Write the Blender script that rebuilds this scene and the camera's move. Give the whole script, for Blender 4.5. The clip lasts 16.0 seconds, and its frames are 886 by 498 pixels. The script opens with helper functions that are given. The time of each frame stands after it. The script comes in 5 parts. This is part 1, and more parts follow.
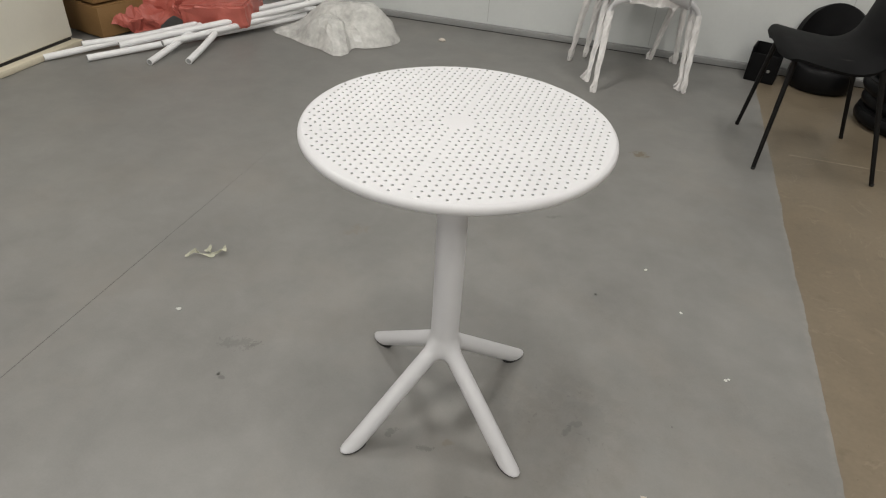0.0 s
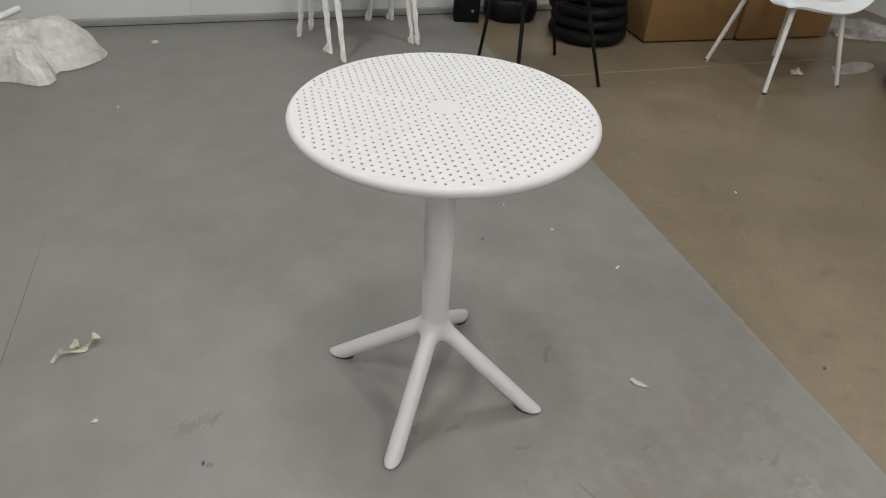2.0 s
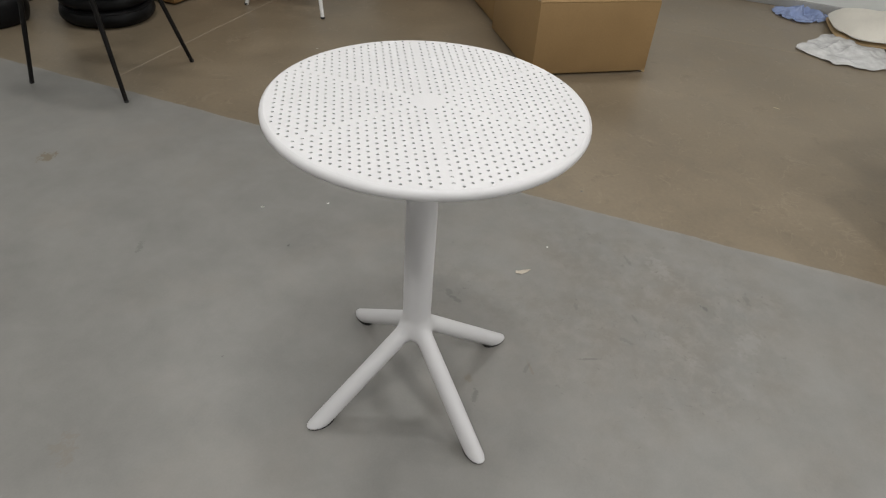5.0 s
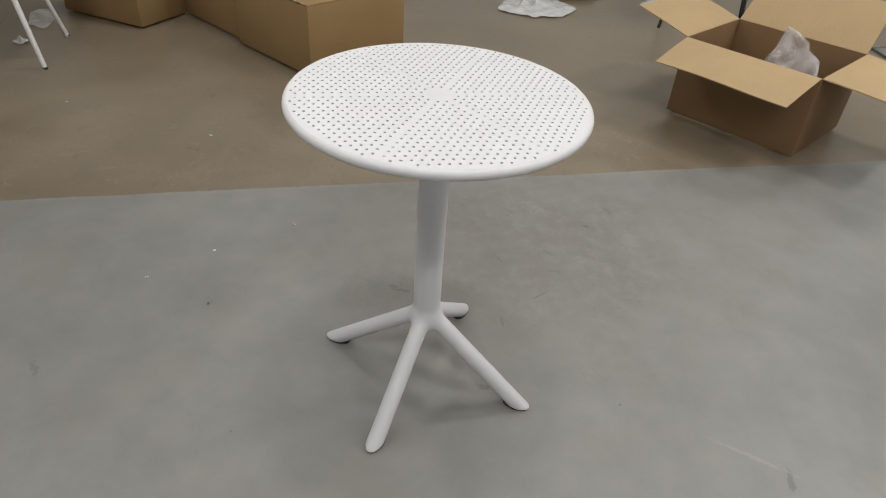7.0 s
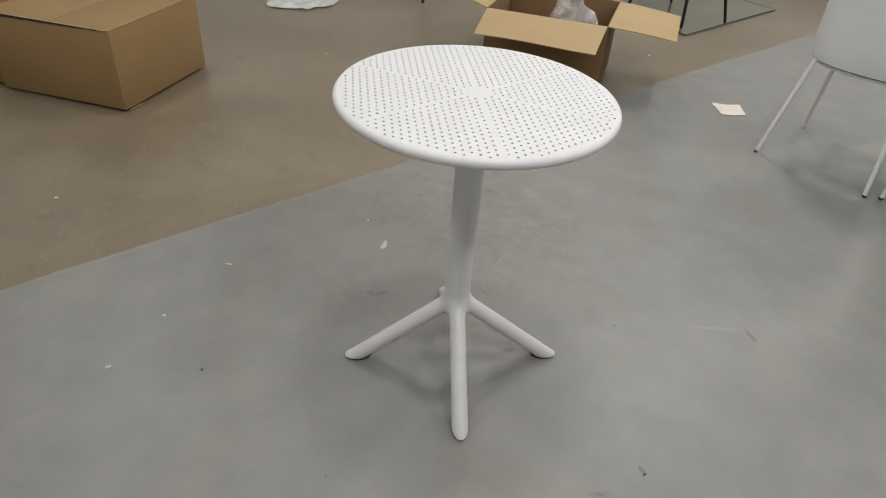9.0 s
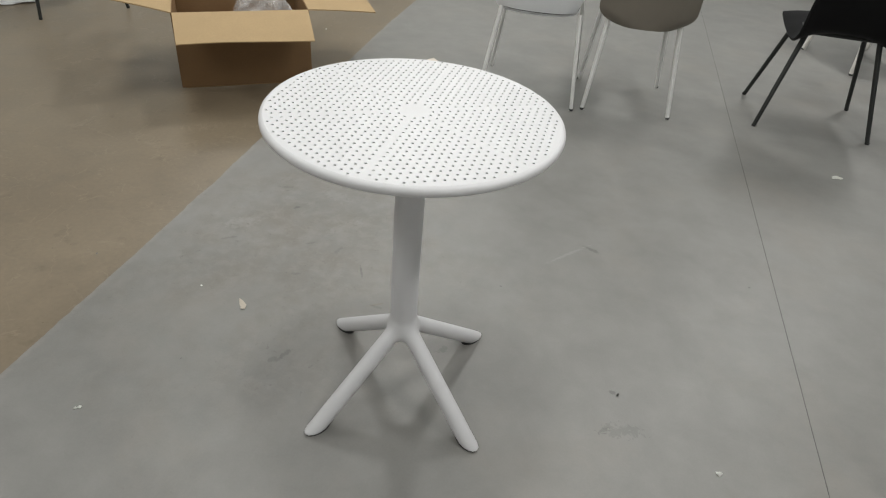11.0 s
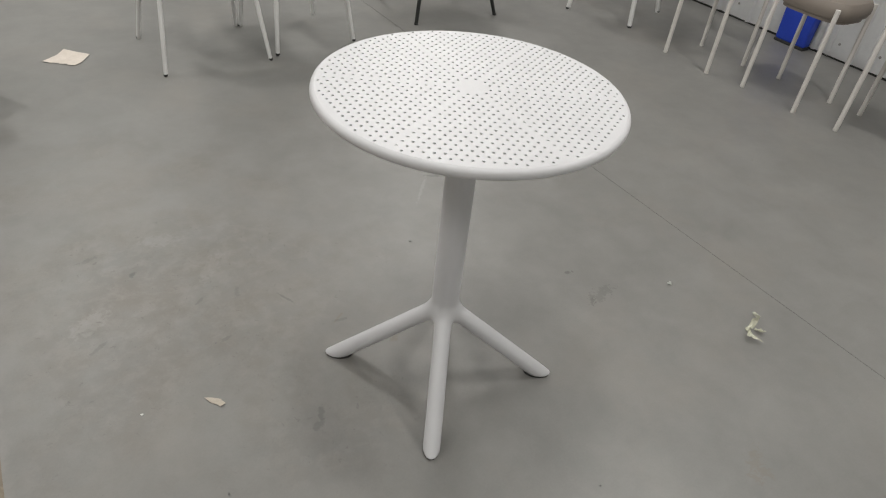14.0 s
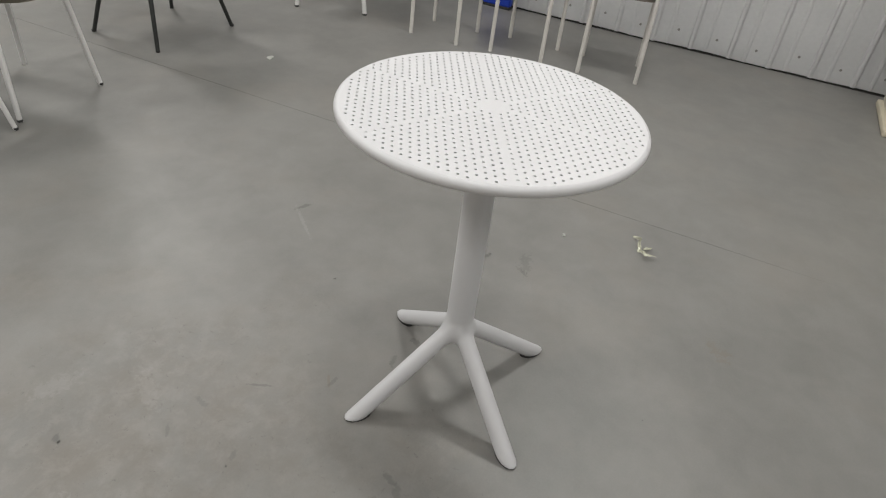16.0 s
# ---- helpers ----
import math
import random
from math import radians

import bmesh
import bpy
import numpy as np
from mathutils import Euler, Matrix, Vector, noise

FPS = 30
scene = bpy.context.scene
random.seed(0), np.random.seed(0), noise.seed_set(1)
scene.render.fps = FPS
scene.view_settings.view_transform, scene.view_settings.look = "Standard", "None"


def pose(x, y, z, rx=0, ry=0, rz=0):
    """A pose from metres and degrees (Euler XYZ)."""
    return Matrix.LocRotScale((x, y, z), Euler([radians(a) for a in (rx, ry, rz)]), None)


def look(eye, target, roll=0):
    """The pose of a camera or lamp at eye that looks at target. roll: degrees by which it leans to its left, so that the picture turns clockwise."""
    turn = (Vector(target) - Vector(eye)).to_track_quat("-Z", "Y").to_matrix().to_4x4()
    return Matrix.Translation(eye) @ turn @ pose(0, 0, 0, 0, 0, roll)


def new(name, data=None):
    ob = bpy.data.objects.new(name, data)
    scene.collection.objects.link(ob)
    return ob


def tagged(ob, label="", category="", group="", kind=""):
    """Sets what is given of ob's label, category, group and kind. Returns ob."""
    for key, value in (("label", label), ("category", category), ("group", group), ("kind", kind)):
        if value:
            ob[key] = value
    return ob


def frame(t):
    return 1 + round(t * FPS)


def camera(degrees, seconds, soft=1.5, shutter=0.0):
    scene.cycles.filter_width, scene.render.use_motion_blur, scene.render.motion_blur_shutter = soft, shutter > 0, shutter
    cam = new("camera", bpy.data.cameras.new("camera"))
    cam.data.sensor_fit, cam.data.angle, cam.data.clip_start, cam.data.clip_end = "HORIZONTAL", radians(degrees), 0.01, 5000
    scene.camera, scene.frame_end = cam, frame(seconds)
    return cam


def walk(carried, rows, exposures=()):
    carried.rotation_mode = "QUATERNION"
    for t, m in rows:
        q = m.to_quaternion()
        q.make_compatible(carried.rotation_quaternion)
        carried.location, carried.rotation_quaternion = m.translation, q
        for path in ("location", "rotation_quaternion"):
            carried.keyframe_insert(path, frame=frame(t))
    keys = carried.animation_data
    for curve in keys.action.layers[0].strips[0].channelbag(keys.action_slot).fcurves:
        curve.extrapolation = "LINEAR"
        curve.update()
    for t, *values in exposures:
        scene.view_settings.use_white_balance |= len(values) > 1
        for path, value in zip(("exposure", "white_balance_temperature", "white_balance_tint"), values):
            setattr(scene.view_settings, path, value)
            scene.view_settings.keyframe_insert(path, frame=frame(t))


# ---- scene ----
cam = camera(68.2, 16.0, soft=1.15)
PATH = [
    (0, (0.069, -1.137, 1.287), (-0.056, 0.510, 0.100), 3.92),
    (0.5, (-0.138, -1.203, 1.306), (0.039, 0.477, 0.100), 2.81),
    (1, (-0.298, -1.170, 1.287), (0.033, 0.439, 0.100), 2.51),
    (1.5, (-0.432, -1.102, 1.295), (0.121, 0.457, 0.100), 1.93),
    (2, (-0.552, -1.030, 1.290), (0.220, 0.382, 0.100), 3.53),
    (2.5, (-0.747, -0.975, 1.309), (0.201, 0.314, 0.100), 2.60),
    (3, (-0.851, -0.858, 1.300), (0.316, 0.308, 0.100), 2.43),
    (3.5, (-0.918, -0.676, 1.297), (0.335, 0.218, 0.100), 1.47),
    (4, (-0.981, -0.532, 1.289), (0.389, 0.145, 0.100), 3.25),
    (6.5, (-1.157, 0.324, 1.282), (0.311, -0.131, 0.100), 4.42),
    (7, (-1.112, 0.458, 1.266), (0.360, -0.191, 0.100), 4.09),
    (7.5, (-1.016, 0.600, 1.279), (0.337, -0.259, 0.100), 1.97),
    (8, (-0.940, 0.745, 1.284), (0.332, -0.297, 0.100), 3.80),
    (8.5, (-0.877, 0.937, 1.310), (0.275, -0.294, 0.100), 3.05),
    (9, (-0.769, 1.049, 1.289), (0.256, -0.253, 0.100), 4.28),
    (9.5, (-0.613, 1.119, 1.286), (0.198, -0.297, 0.100), 2.73),
    (10, (-0.449, 1.201, 1.296), (0.111, -0.414, 0.100), 4.14),
    (12.5, (0.449, 1.168, 1.301), (-0.134, -0.331, 0.100), 3.76),
    (13, (0.605, 1.063, 1.284), (-0.151, -0.424, 0.100), 3.44),
    (13.5, (0.716, 0.900, 1.284), (-0.140, -0.369, 0.100), 3.39),
    (14, (0.843, 0.780, 1.282), (-0.239, -0.254, 0.100), 6.22),
    (14.5, (1.033, 0.648, 1.290), (-0.197, -0.277, 0.100), 5.04),
    (15, (1.093, 0.489, 1.267), (-0.241, -0.254, 0.100), 6.16),
    (15.5, (1.105, 0.327, 1.271), (-0.309, -0.203, 0.100), 4.37),
    (16, (1.148, 0.162, 1.276), (-0.412, -0.142, 0.100), 7.11),
]
TINTS = [(0, 0, 6650, 10), (1, 0, 6700, 10), (2, -0.07, 6530, 10), (3.5, -0.08, 6500, 10), (7, 0, 6500, 10), (9, 0, 6500, 10), (10, 0, 6430, 8), (12.5, -0.05, 6410, 8), (13.3, -0.07, 6500, 10), (14.5, -0.06, 6520, 10), (16, 0, 6500, 10)]
walk(cam, [(t, look(eye, target, roll)) for t, eye, target, roll in PATH], TINTS)

# ---------------------------------------------------------------- light
TURN = -10.7                                   # the hall stands turned against the table
ROOM = pose(0, 0, 0, 0, 0, TURN)


def hall(u, v, z=0.0):
    """A place given along the hall's own walls."""
    return ROOM @ Vector((u, v, z))


def hall_pose(u, v, z=0.0, turn=0.0):
    p = hall(u, v, z)
    return pose(p.x, p.y, p.z, 0, 0, TURN + turn)


world = bpy.data.worlds.new("world")
scene.world = world
world.use_nodes = True
world.node_tree.nodes["Background"].inputs[0].default_value = (0.8, 0.85, 0.9, 1)
world.node_tree.nodes["Background"].inputs[1].default_value = 0.1

CEILING = 3.0
# Fittings are unseen: some follow from shadows, others are added to brighten dim spots.
# place along the hall, share of the light, length of the fitting
LAMP_ROWS = ((0.02, -0.12, 1.0, 0.34), (1.35, 1.9, 0.86, 0.7), (-1.0, -2.15, 0.8, 0.7), (1.9, -1.4, 0.85, 0.7), (-1.8, 0.1, 1.58, 0.7), (-0.8, 1.9, 0.75, 0.7),
             # The last one is added above the cartons to brighten their tops.
             (-2.2, -3.7, 1.9, 0.9), (0.9, -2.9, 1.5, 0.36), (0.5, -4.5, 1.0, 0.9), (2.9, -3.9, 0.9, 1.2), (2.75, 0.45, 0.85, 0.5))
LAMP_POWER = 19.0
for lu, lv, share, length in LAMP_ROWS:
    lamp = bpy.data.lights.new("assumed_light", "AREA")
    lamp.shape, lamp.size, lamp.size_y = "RECTANGLE", 0.26, length
    lamp.energy, lamp.color = LAMP_POWER * share, (1.0, 0.985, 0.95)
    new("assumed_light", lamp).matrix_world = hall_pose(lu, lv, CEILING - 0.085)


# ---------------------------------------------------------------- materials
def shader(name):
    m = bpy.data.materials.new(name)
    m.use_nodes = True
    nt = m.node_tree
    return m, nt, nt.nodes["Principled BSDF"]


def link(nt, a, b):
    nt.links.new(a, b)


def noise_node(nt, scale, detail=4.0, rough=0.6, coords="Object"):
    tc = nt.nodes.new("ShaderNodeTexCoord")
    n = nt.nodes.new("ShaderNodeTexNoise")
    n.inputs["Scale"].default_value = scale
    n.inputs["Detail"].default_value = detail
    n.inputs["Roughness"].default_value = rough
    link(nt, tc.outputs[coords], n.inputs["Vector"])
    return n


def ramp(nt, source, stops):
    r = nt.nodes.new("ShaderNodeValToRGB")
    el = r.color_ramp.elements
    while len(el) < len(stops):
        el.new(0.5)
    for e, (p, c) in zip(el, stops):
        e.position, e.color = p, (*c, 1) if len(c) == 3 else c
    link(nt, source, r.inputs["Fac"])
    return r


def grey(v):
    return (v, v, v)


def mixed(nt, kind, fac, a, b):
    m = nt.nodes.new("ShaderNodeMix")
    m.data_type, m.blend_type = "RGBA", kind
    for key, val in (("Factor", fac),):
        if isinstance(val, float):
            m.inputs[0].default_value = val
        else:
            link(nt, val, m.inputs[0])
    for slot, val in ((6, a), (7, b)):
        if isinstance(val, tuple):
            m.inputs[slot].default_value = (*val, 1)
        else:
            link(nt, val, m.inputs[slot])
    return m.outputs[2]


def bump(nt, source, strength, distance):
    b = nt.nodes.new("ShaderNodeBump")
    b.inputs["Strength"].default_value = strength
    b.inputs["Distance"].default_value = distance
    link(nt, source, b.inputs["Height"])
    return b.outputs["Normal"]


def surface(name, dark, light, rough=(0.4, 0.55), coarse=6.0, fine=90.0, relief=0.0008, metal=0.0, fleck=0.12, spec=0.5):
    """A surface that varies at two scales between two colours, with its own fine relief."""
    m, nt, bsdf = shader(name)
    a = noise_node(nt, coarse, 5.0)
    b = noise_node(nt, fine, 3.0)
    base = ramp(nt, a.outputs["Fac"], ((0.3, dark), (0.7, light))).outputs["Color"]
    fl = ramp(nt, b.outputs["Fac"], ((0.25, grey(1 - fleck)), (0.75, grey(1.0)))).outputs["Color"]
    link(nt, mixed(nt, "MULTIPLY", 1.0, base, fl), bsdf.inputs["Base Color"])
    r = ramp(nt, a.outputs["Fac"], ((0.3, grey(rough[0])), (0.7, grey(rough[1]))))
    link(nt, r.outputs["Color"], bsdf.inputs["Roughness"])
    link(nt, bump(nt, b.outputs["Fac"], 0.5, relief), bsdf.inputs["Normal"])
    bsdf.inputs["Metallic"].default_value = metal
    bsdf.inputs["Specular IOR Level"].default_value = spec
    return m


def maths(nt, kind, x, y):
    n = nt.nodes.new("ShaderNodeMath")
    n.operation = kind
    for slot, val in ((0, x), (1, y)):
        if isinstance(val, (int, float)):
            n.inputs[slot].default_value = val
        else:
            link(nt, val, n.inputs[slot])
    return n.outputs[0]


def faded(nt, value, start, end):
    """1 up to start, falling to 0 at end."""
    n = nt.nodes.new("ShaderNodeMapRange")
    n.interpolation_type = "SMOOTHSTEP"
    link(nt, value, n.inputs["Value"])
    for key, v in (("From Min", start), ("From Max", end), ("To Min", 1.0), ("To Max", 0.0)):
        n.inputs[key].default_value = v
    return n.outputs["Result"]


def reach(nt, u, v, w, d, turn):
    """How far a place lies from (u, v), counted in half widths of a turned ellipse."""
    tc, mp, ln = nt.nodes.new("ShaderNodeTexCoord"), nt.nodes.new("ShaderNodeMapping"), nt.nodes.new("ShaderNodeVectorMath")
    mp.vector_type, ln.operation = "TEXTURE", "LENGTH"
    mp.inputs["Location"].default_value = (u, v, 0)
    mp.inputs["Rotation"].default_value = (0, 0, radians(turn))
    mp.inputs["Scale"].default_value = (w, d, 1)
    link(nt, tc.outputs["Object"], mp.inputs["Vector"])
    link(nt, mp.outputs["Vector"], ln.inputs[0])
    return ln.outputs["Value"]


# stains ground into the paint: place along the hall, half length, half width, turn, how ragged, strength, colour
DIRT, BROWN, PALE = (0.075, 0.073, 0.070), (0.185, 0.150, 0.112), (0.36, 0.35, 0.335)
STAINS = ((0.326, 0.006, 0.022, 0.009, 62, 1.2, 0.6, DIRT), (0.345, 0.035, 0.020, 0.010, 20, 1.3, 0.5, DIRT),
          (-0.580, -0.006, 0.044, 0.020, 12, 2.6, 0.42, DIRT), (-0.534, 0.008, 0.018, 0.008, 30, 1.6, 0.6, DIRT),
          (0.061, -0.126, 0.017, 0.012, 10, 0.9, 0.7, BROWN), (0.162, -0.263, 0.030, 0.004, 35, 1.0, 0.6, BROWN),
          (-0.455, -0.781, 0.034, 0.010, -28, 1.4, 0.7, DIRT), (-0.552, -0.128, 0.010, 0.007, 0, 0.8, 0.8, DIRT),
          (0.256, -0.402, 0.034, 0.0035, -65, 1.2, 0.6, DIRT), (-0.080, -0.146, 0.020, 0.010, 60, 2.2, 0.6, DIRT),
          (0.013, -0.161, 0.024, 0.008, 10, 2.2, 0.55, DIRT), (-0.500, 0.619, 0.045, 0.022, 40, 2.6, 0.45, BROWN),
          (0.411, 1.622, 0.036, 0.028, 15, 1.8, 1.3, (0.150, 0.118, 0.078)), (-0.38, -0.73, 0.10, 0.006, 50, 1.6, 0.35, PALE),
          (0.131, 0.969, 0.028, 0.010, 25, 2.0, 0.5, DIRT), (0.602, -0.681, 0.014, 0.008, 40, 0.8, 0.8, DIRT),
          (0.734, -0.433, 0.026, 0.006, 35, 1.5, 0.4, DIRT), (0.449, -0.324, 0.022, 0.006, 20, 1.5, 0.4, DIRT), (0.156, -0.255, 0.024, 0.006, -10, 1.4, 0.4, DIRT),
          (0.368, -0.482, 0.026, 0.007, 75, 1.6, 0.4, DIRT), (0.701, -0.798, 0.028, 0.008, 15, 1.8, 0.4, DIRT), (0.468, -0.494, 0.020, 0.005, 40, 1.5, 0.4, DIRT),
          (0.737, -0.530, 0.055, 0.030, 30, 1.8, 0.26, PALE), (0.501, -0.808, 0.060, 0.028, -20, 1.8, 0.24, PALE), (0.40, -0.62, 0.07, 0.02, 55, 1.8, 0.22, PALE))


def paint_material():
    """Grey floor paint, trodden and swept: soft clouds, fine grain, a scraped and dirty patch beside the table, single stains."""
    m, nt, bsdf = shader("grey_floor_paint")
    broad = noise_node(nt, 0.7, 3.0, 0.5)
    cloud = noise_node(nt, 2.6, 4.0, 0.55)
    grain = noise_node(nt, 170.0, 3.0, 0.7)
    ragged = noise_node(nt, 46.0, 5.0, 0.65)
    col = ramp(nt, cloud.outputs["Fac"], ((0.25, (0.197, 0.192, 0.181)), (0.75, (0.226, 0.221, 0.209)))).outputs["Color"]
    col = mixed(nt, "MULTIPLY", 1.0, col, ramp(nt, broad.outputs["Fac"], ((0.3, grey(0.93)), (0.7, grey(1.0)))).outputs["Color"])
    mottle = noise_node(nt, 6.5, 6.0, 0.62)
    mottle.inputs["Distortion"].default_value = 0.2
    col = mixed(nt, "MULTIPLY", 1.0, col, ramp(nt, mottle.outputs["Fac"], ((0.22, grey(0.84)), (0.78, grey(1.11)))).outputs["Color"])
    # here and there a faint brownish film of dust
    dust = noise_node(nt, 2.2, 6.0, 0.65)
    film = ramp(nt, dust.outputs["Fac"], ((0.50, grey(0.0)), (0.72, grey(0.42)))).outputs["Color"]
    col = mixed(nt, "MIX", film, col, (0.245, 0.222, 0.195))
    # the scraped patch
    edge = maths(nt, "ADD", reach(nt, 0.52, -0.50, 0.60, 0.95, 14), maths(nt, "MULTIPLY", maths(nt, "SUBTRACT", cloud.outputs["Fac"], 0.5), 2.2))
    patch = faded(nt, edge, 0.15, 1.15)
    haze = noise_node(nt, 6.0, 6.0, 0.66)
    soil = ramp(nt, haze.outputs["Fac"], ((0.36, grey(0.05)), (0.66, grey(0.75)))).outputs["Color"]
    col = mixed(nt, "MIX", mixed(nt, "MULTIPLY", 1.0, soil, patch), col, (0.172, 0.153, 0.130))
    wide = noise_node(nt, 19.0, 8.0, 0.70)
    wide.inputs["Distortion"].default_value = 0.25
    rubbed = maths(nt, "MULTIPLY", ramp(nt, wide.outputs["Fac"], ((0.47, grey(0.0)), (0.74, grey(0.8)))).outputs["Color"], patch)
    col = mixed(nt, "MIX", maths(nt, "MULTIPLY", rubbed, 0.60), col, (0.275, 0.262, 0.240))
    speck = noise_node(nt, 52.0, 4.0, 0.7)
    speck.inputs["Distortion"].default_value = 0.7
    pits = ramp(nt, speck.outputs["Fac"], ((0.62, grey(0.0)), (0.72, grey(0.55)))).outputs["Color"]
    col = mixed(nt, "MIX", mixed(nt, "MULTIPLY", 1.0, pits, patch), col, (0.085, 0.080, 0.073))
    # worn pale lip where the coat ends
    tc, axes = nt.nodes.new("ShaderNodeTexCoord"), nt.nodes.new("ShaderNodeSeparateXYZ")
    link(nt, tc.outputs["Object"], axes.inputs[0])
    lip = faded(nt, maths(nt, "ABSOLUTE", maths(nt, "SUBTRACT", axes.outputs["X"], 0.966), 0.0), 0.004, 0.022)
    lip = maths(nt, "MULTIPLY", lip, ramp(nt, wide.outputs["Fac"], ((0.40, grey(0.0)), (0.60, grey(0.38)))).outputs["Color"])
    col = mixed(nt, "MIX", lip, col, (0.285, 0.270, 0.245))
    # sparse grit and hair-fine scratches everywhere
    rare = ramp(nt, ragged.outputs["Fac"], ((0.735, grey(0.0)), (0.78, grey(0.35)))).outputs["Color"]
    col = mixed(nt, "MIX", rare, col, (0.11, 0.105, 0.10))
    for u, v, w, d, turn, rough, strength, tone in STAINS:
        far = maths(nt, "ADD", reach(nt, u, v, w, d, turn), maths(nt, "MULTIPLY", maths(nt, "SUBTRACT", speck.outputs["Fac"], 0.5), rough * 2.2))
        col = mixed(nt, "MIX", maths(nt, "MULTIPLY", faded(nt, far, 0.55, 1.15), strength * 0.7), col, tone)
    col = mixed(nt, "MULTIPLY", 1.0, col, ramp(nt, grain.outputs["Fac"], ((0.25, grey(0.955)), (0.75, grey(1.03)))).outputs["Color"])
    link(nt, col, bsdf.inputs["Base Color"])
    rough = maths(nt, "ADD", ramp(nt, cloud.outputs["Fac"], ((0.3, grey(0.42)), (0.7, grey(0.50)))).outputs["Color"], maths(nt, "MULTIPLY", maths(nt, "MULTIPLY", maths(nt, "SUBTRACT", 0.62, wide.outputs["Fac"]), patch), 0.35))
    link(nt, rough, bsdf.inputs["Roughness"])
    bsdf.inputs["Specular IOR Level"].default_value = 0.7
    link(nt, bump(nt, grain.outputs["Fac"], 0.12, 0.0002), bsdf.inputs["Normal"])
    return m


def film_material(name, colour, alpha, rough=0.25):
    """Thin crumpled plastic film that lets part of the light through."""
    m, nt, bsdf = shader(name)
    n = noise_node(nt, 14.0, 5.0)
    a = ramp(nt, n.outputs["Fac"], ((0.3, grey(max(alpha - 0.18, 0.05))), (0.7, grey(min(alpha + 0.18, 0.97)))))
    link(nt, a.outputs["Color"], bsdf.inputs["Alpha"])
    bsdf.inputs["Base Color"].default_value = (*colour, 1)
    bsdf.inputs["Roughness"].default_value = rough
    link(nt, bump(nt, n.outputs["Fac"], 0.6, 0.004), bsdf.inputs["Normal"])
    return m


def concrete_material():
    """Bare power-floated concrete: broad soft clouds, swirls, dark blots, worn pale scratches and fine grain under a dull polish."""
    m, nt, bsdf = shader("brown_polished_concrete")
    broad = noise_node(nt, 1.3, 1.0, 0.4)
    cloud = noise_node(nt, 4.2, 4.0, 0.55)
    cloud.inputs["Distortion"].default_value = 0.6
    grain = noise_node(nt, 60.0, 3.0, 0.65)
    col = ramp(nt, broad.outputs["Fac"], ((0.05, (0.150, 0.117, 0.077)), (0.95, (0.232, 0.188, 0.133)))).outputs["Color"]
    col = mixed(nt, "MULTIPLY", 1.0, col, ramp(nt, cloud.outputs["Fac"], ((0.15, grey(0.80)), (0.85, grey(1.16)))).outputs["Color"])
    blot = noise_node(nt, 9.0, 5.0, 0.65)
    dark = ramp(nt, blot.outputs["Fac"], ((0.60, grey(0.0)), (0.74, grey(0.45)))).outputs["Color"]
    col = mixed(nt, "MIX", dark, col, (0.105, 0.078, 0.050))
    swirl = noise_node(nt, 3.0, 5.0, 0.55)
    swirl.inputs["Distortion"].default_value = 1.6
    line = maths(nt, "ABSOLUTE", maths(nt, "SUBTRACT", swirl.outputs["Fac"], 0.5), 0.0)
    worn = maths(nt, "MULTIPLY", faded(nt, line, 0.002, 0.012), faded(nt, blot.outputs["Fac"], 0.60, 0.42))
    col = mixed(nt, "MIX", maths(nt, "MULTIPLY", worn, 0.22), col, (0.33, 0.275, 0.205))
    pits = noise_node(nt, 75.0, 3.0, 0.6)
    spots = ramp(nt, pits.outputs["Fac"], ((0.70, grey(0.0)), (0.75, grey(0.5)))).outputs["Color"]
    col = mixed(nt, "MIX", spots, col, (0.07, 0.055, 0.038))
    col = mixed(nt, "MULTIPLY", 1.0, col, ramp(nt, grain.outputs["Fac"], ((0.15, grey(0.90)), (0.85, grey(1.08)))).outputs["Color"])
    link(nt, col, bsdf.inputs["Base Color"])
    link(nt, ramp(nt, cloud.outputs["Fac"], ((0.3, grey(0.33)), (0.7, grey(0.40)))).outputs["Color"], bsdf.inputs["Roughness"])
    return m


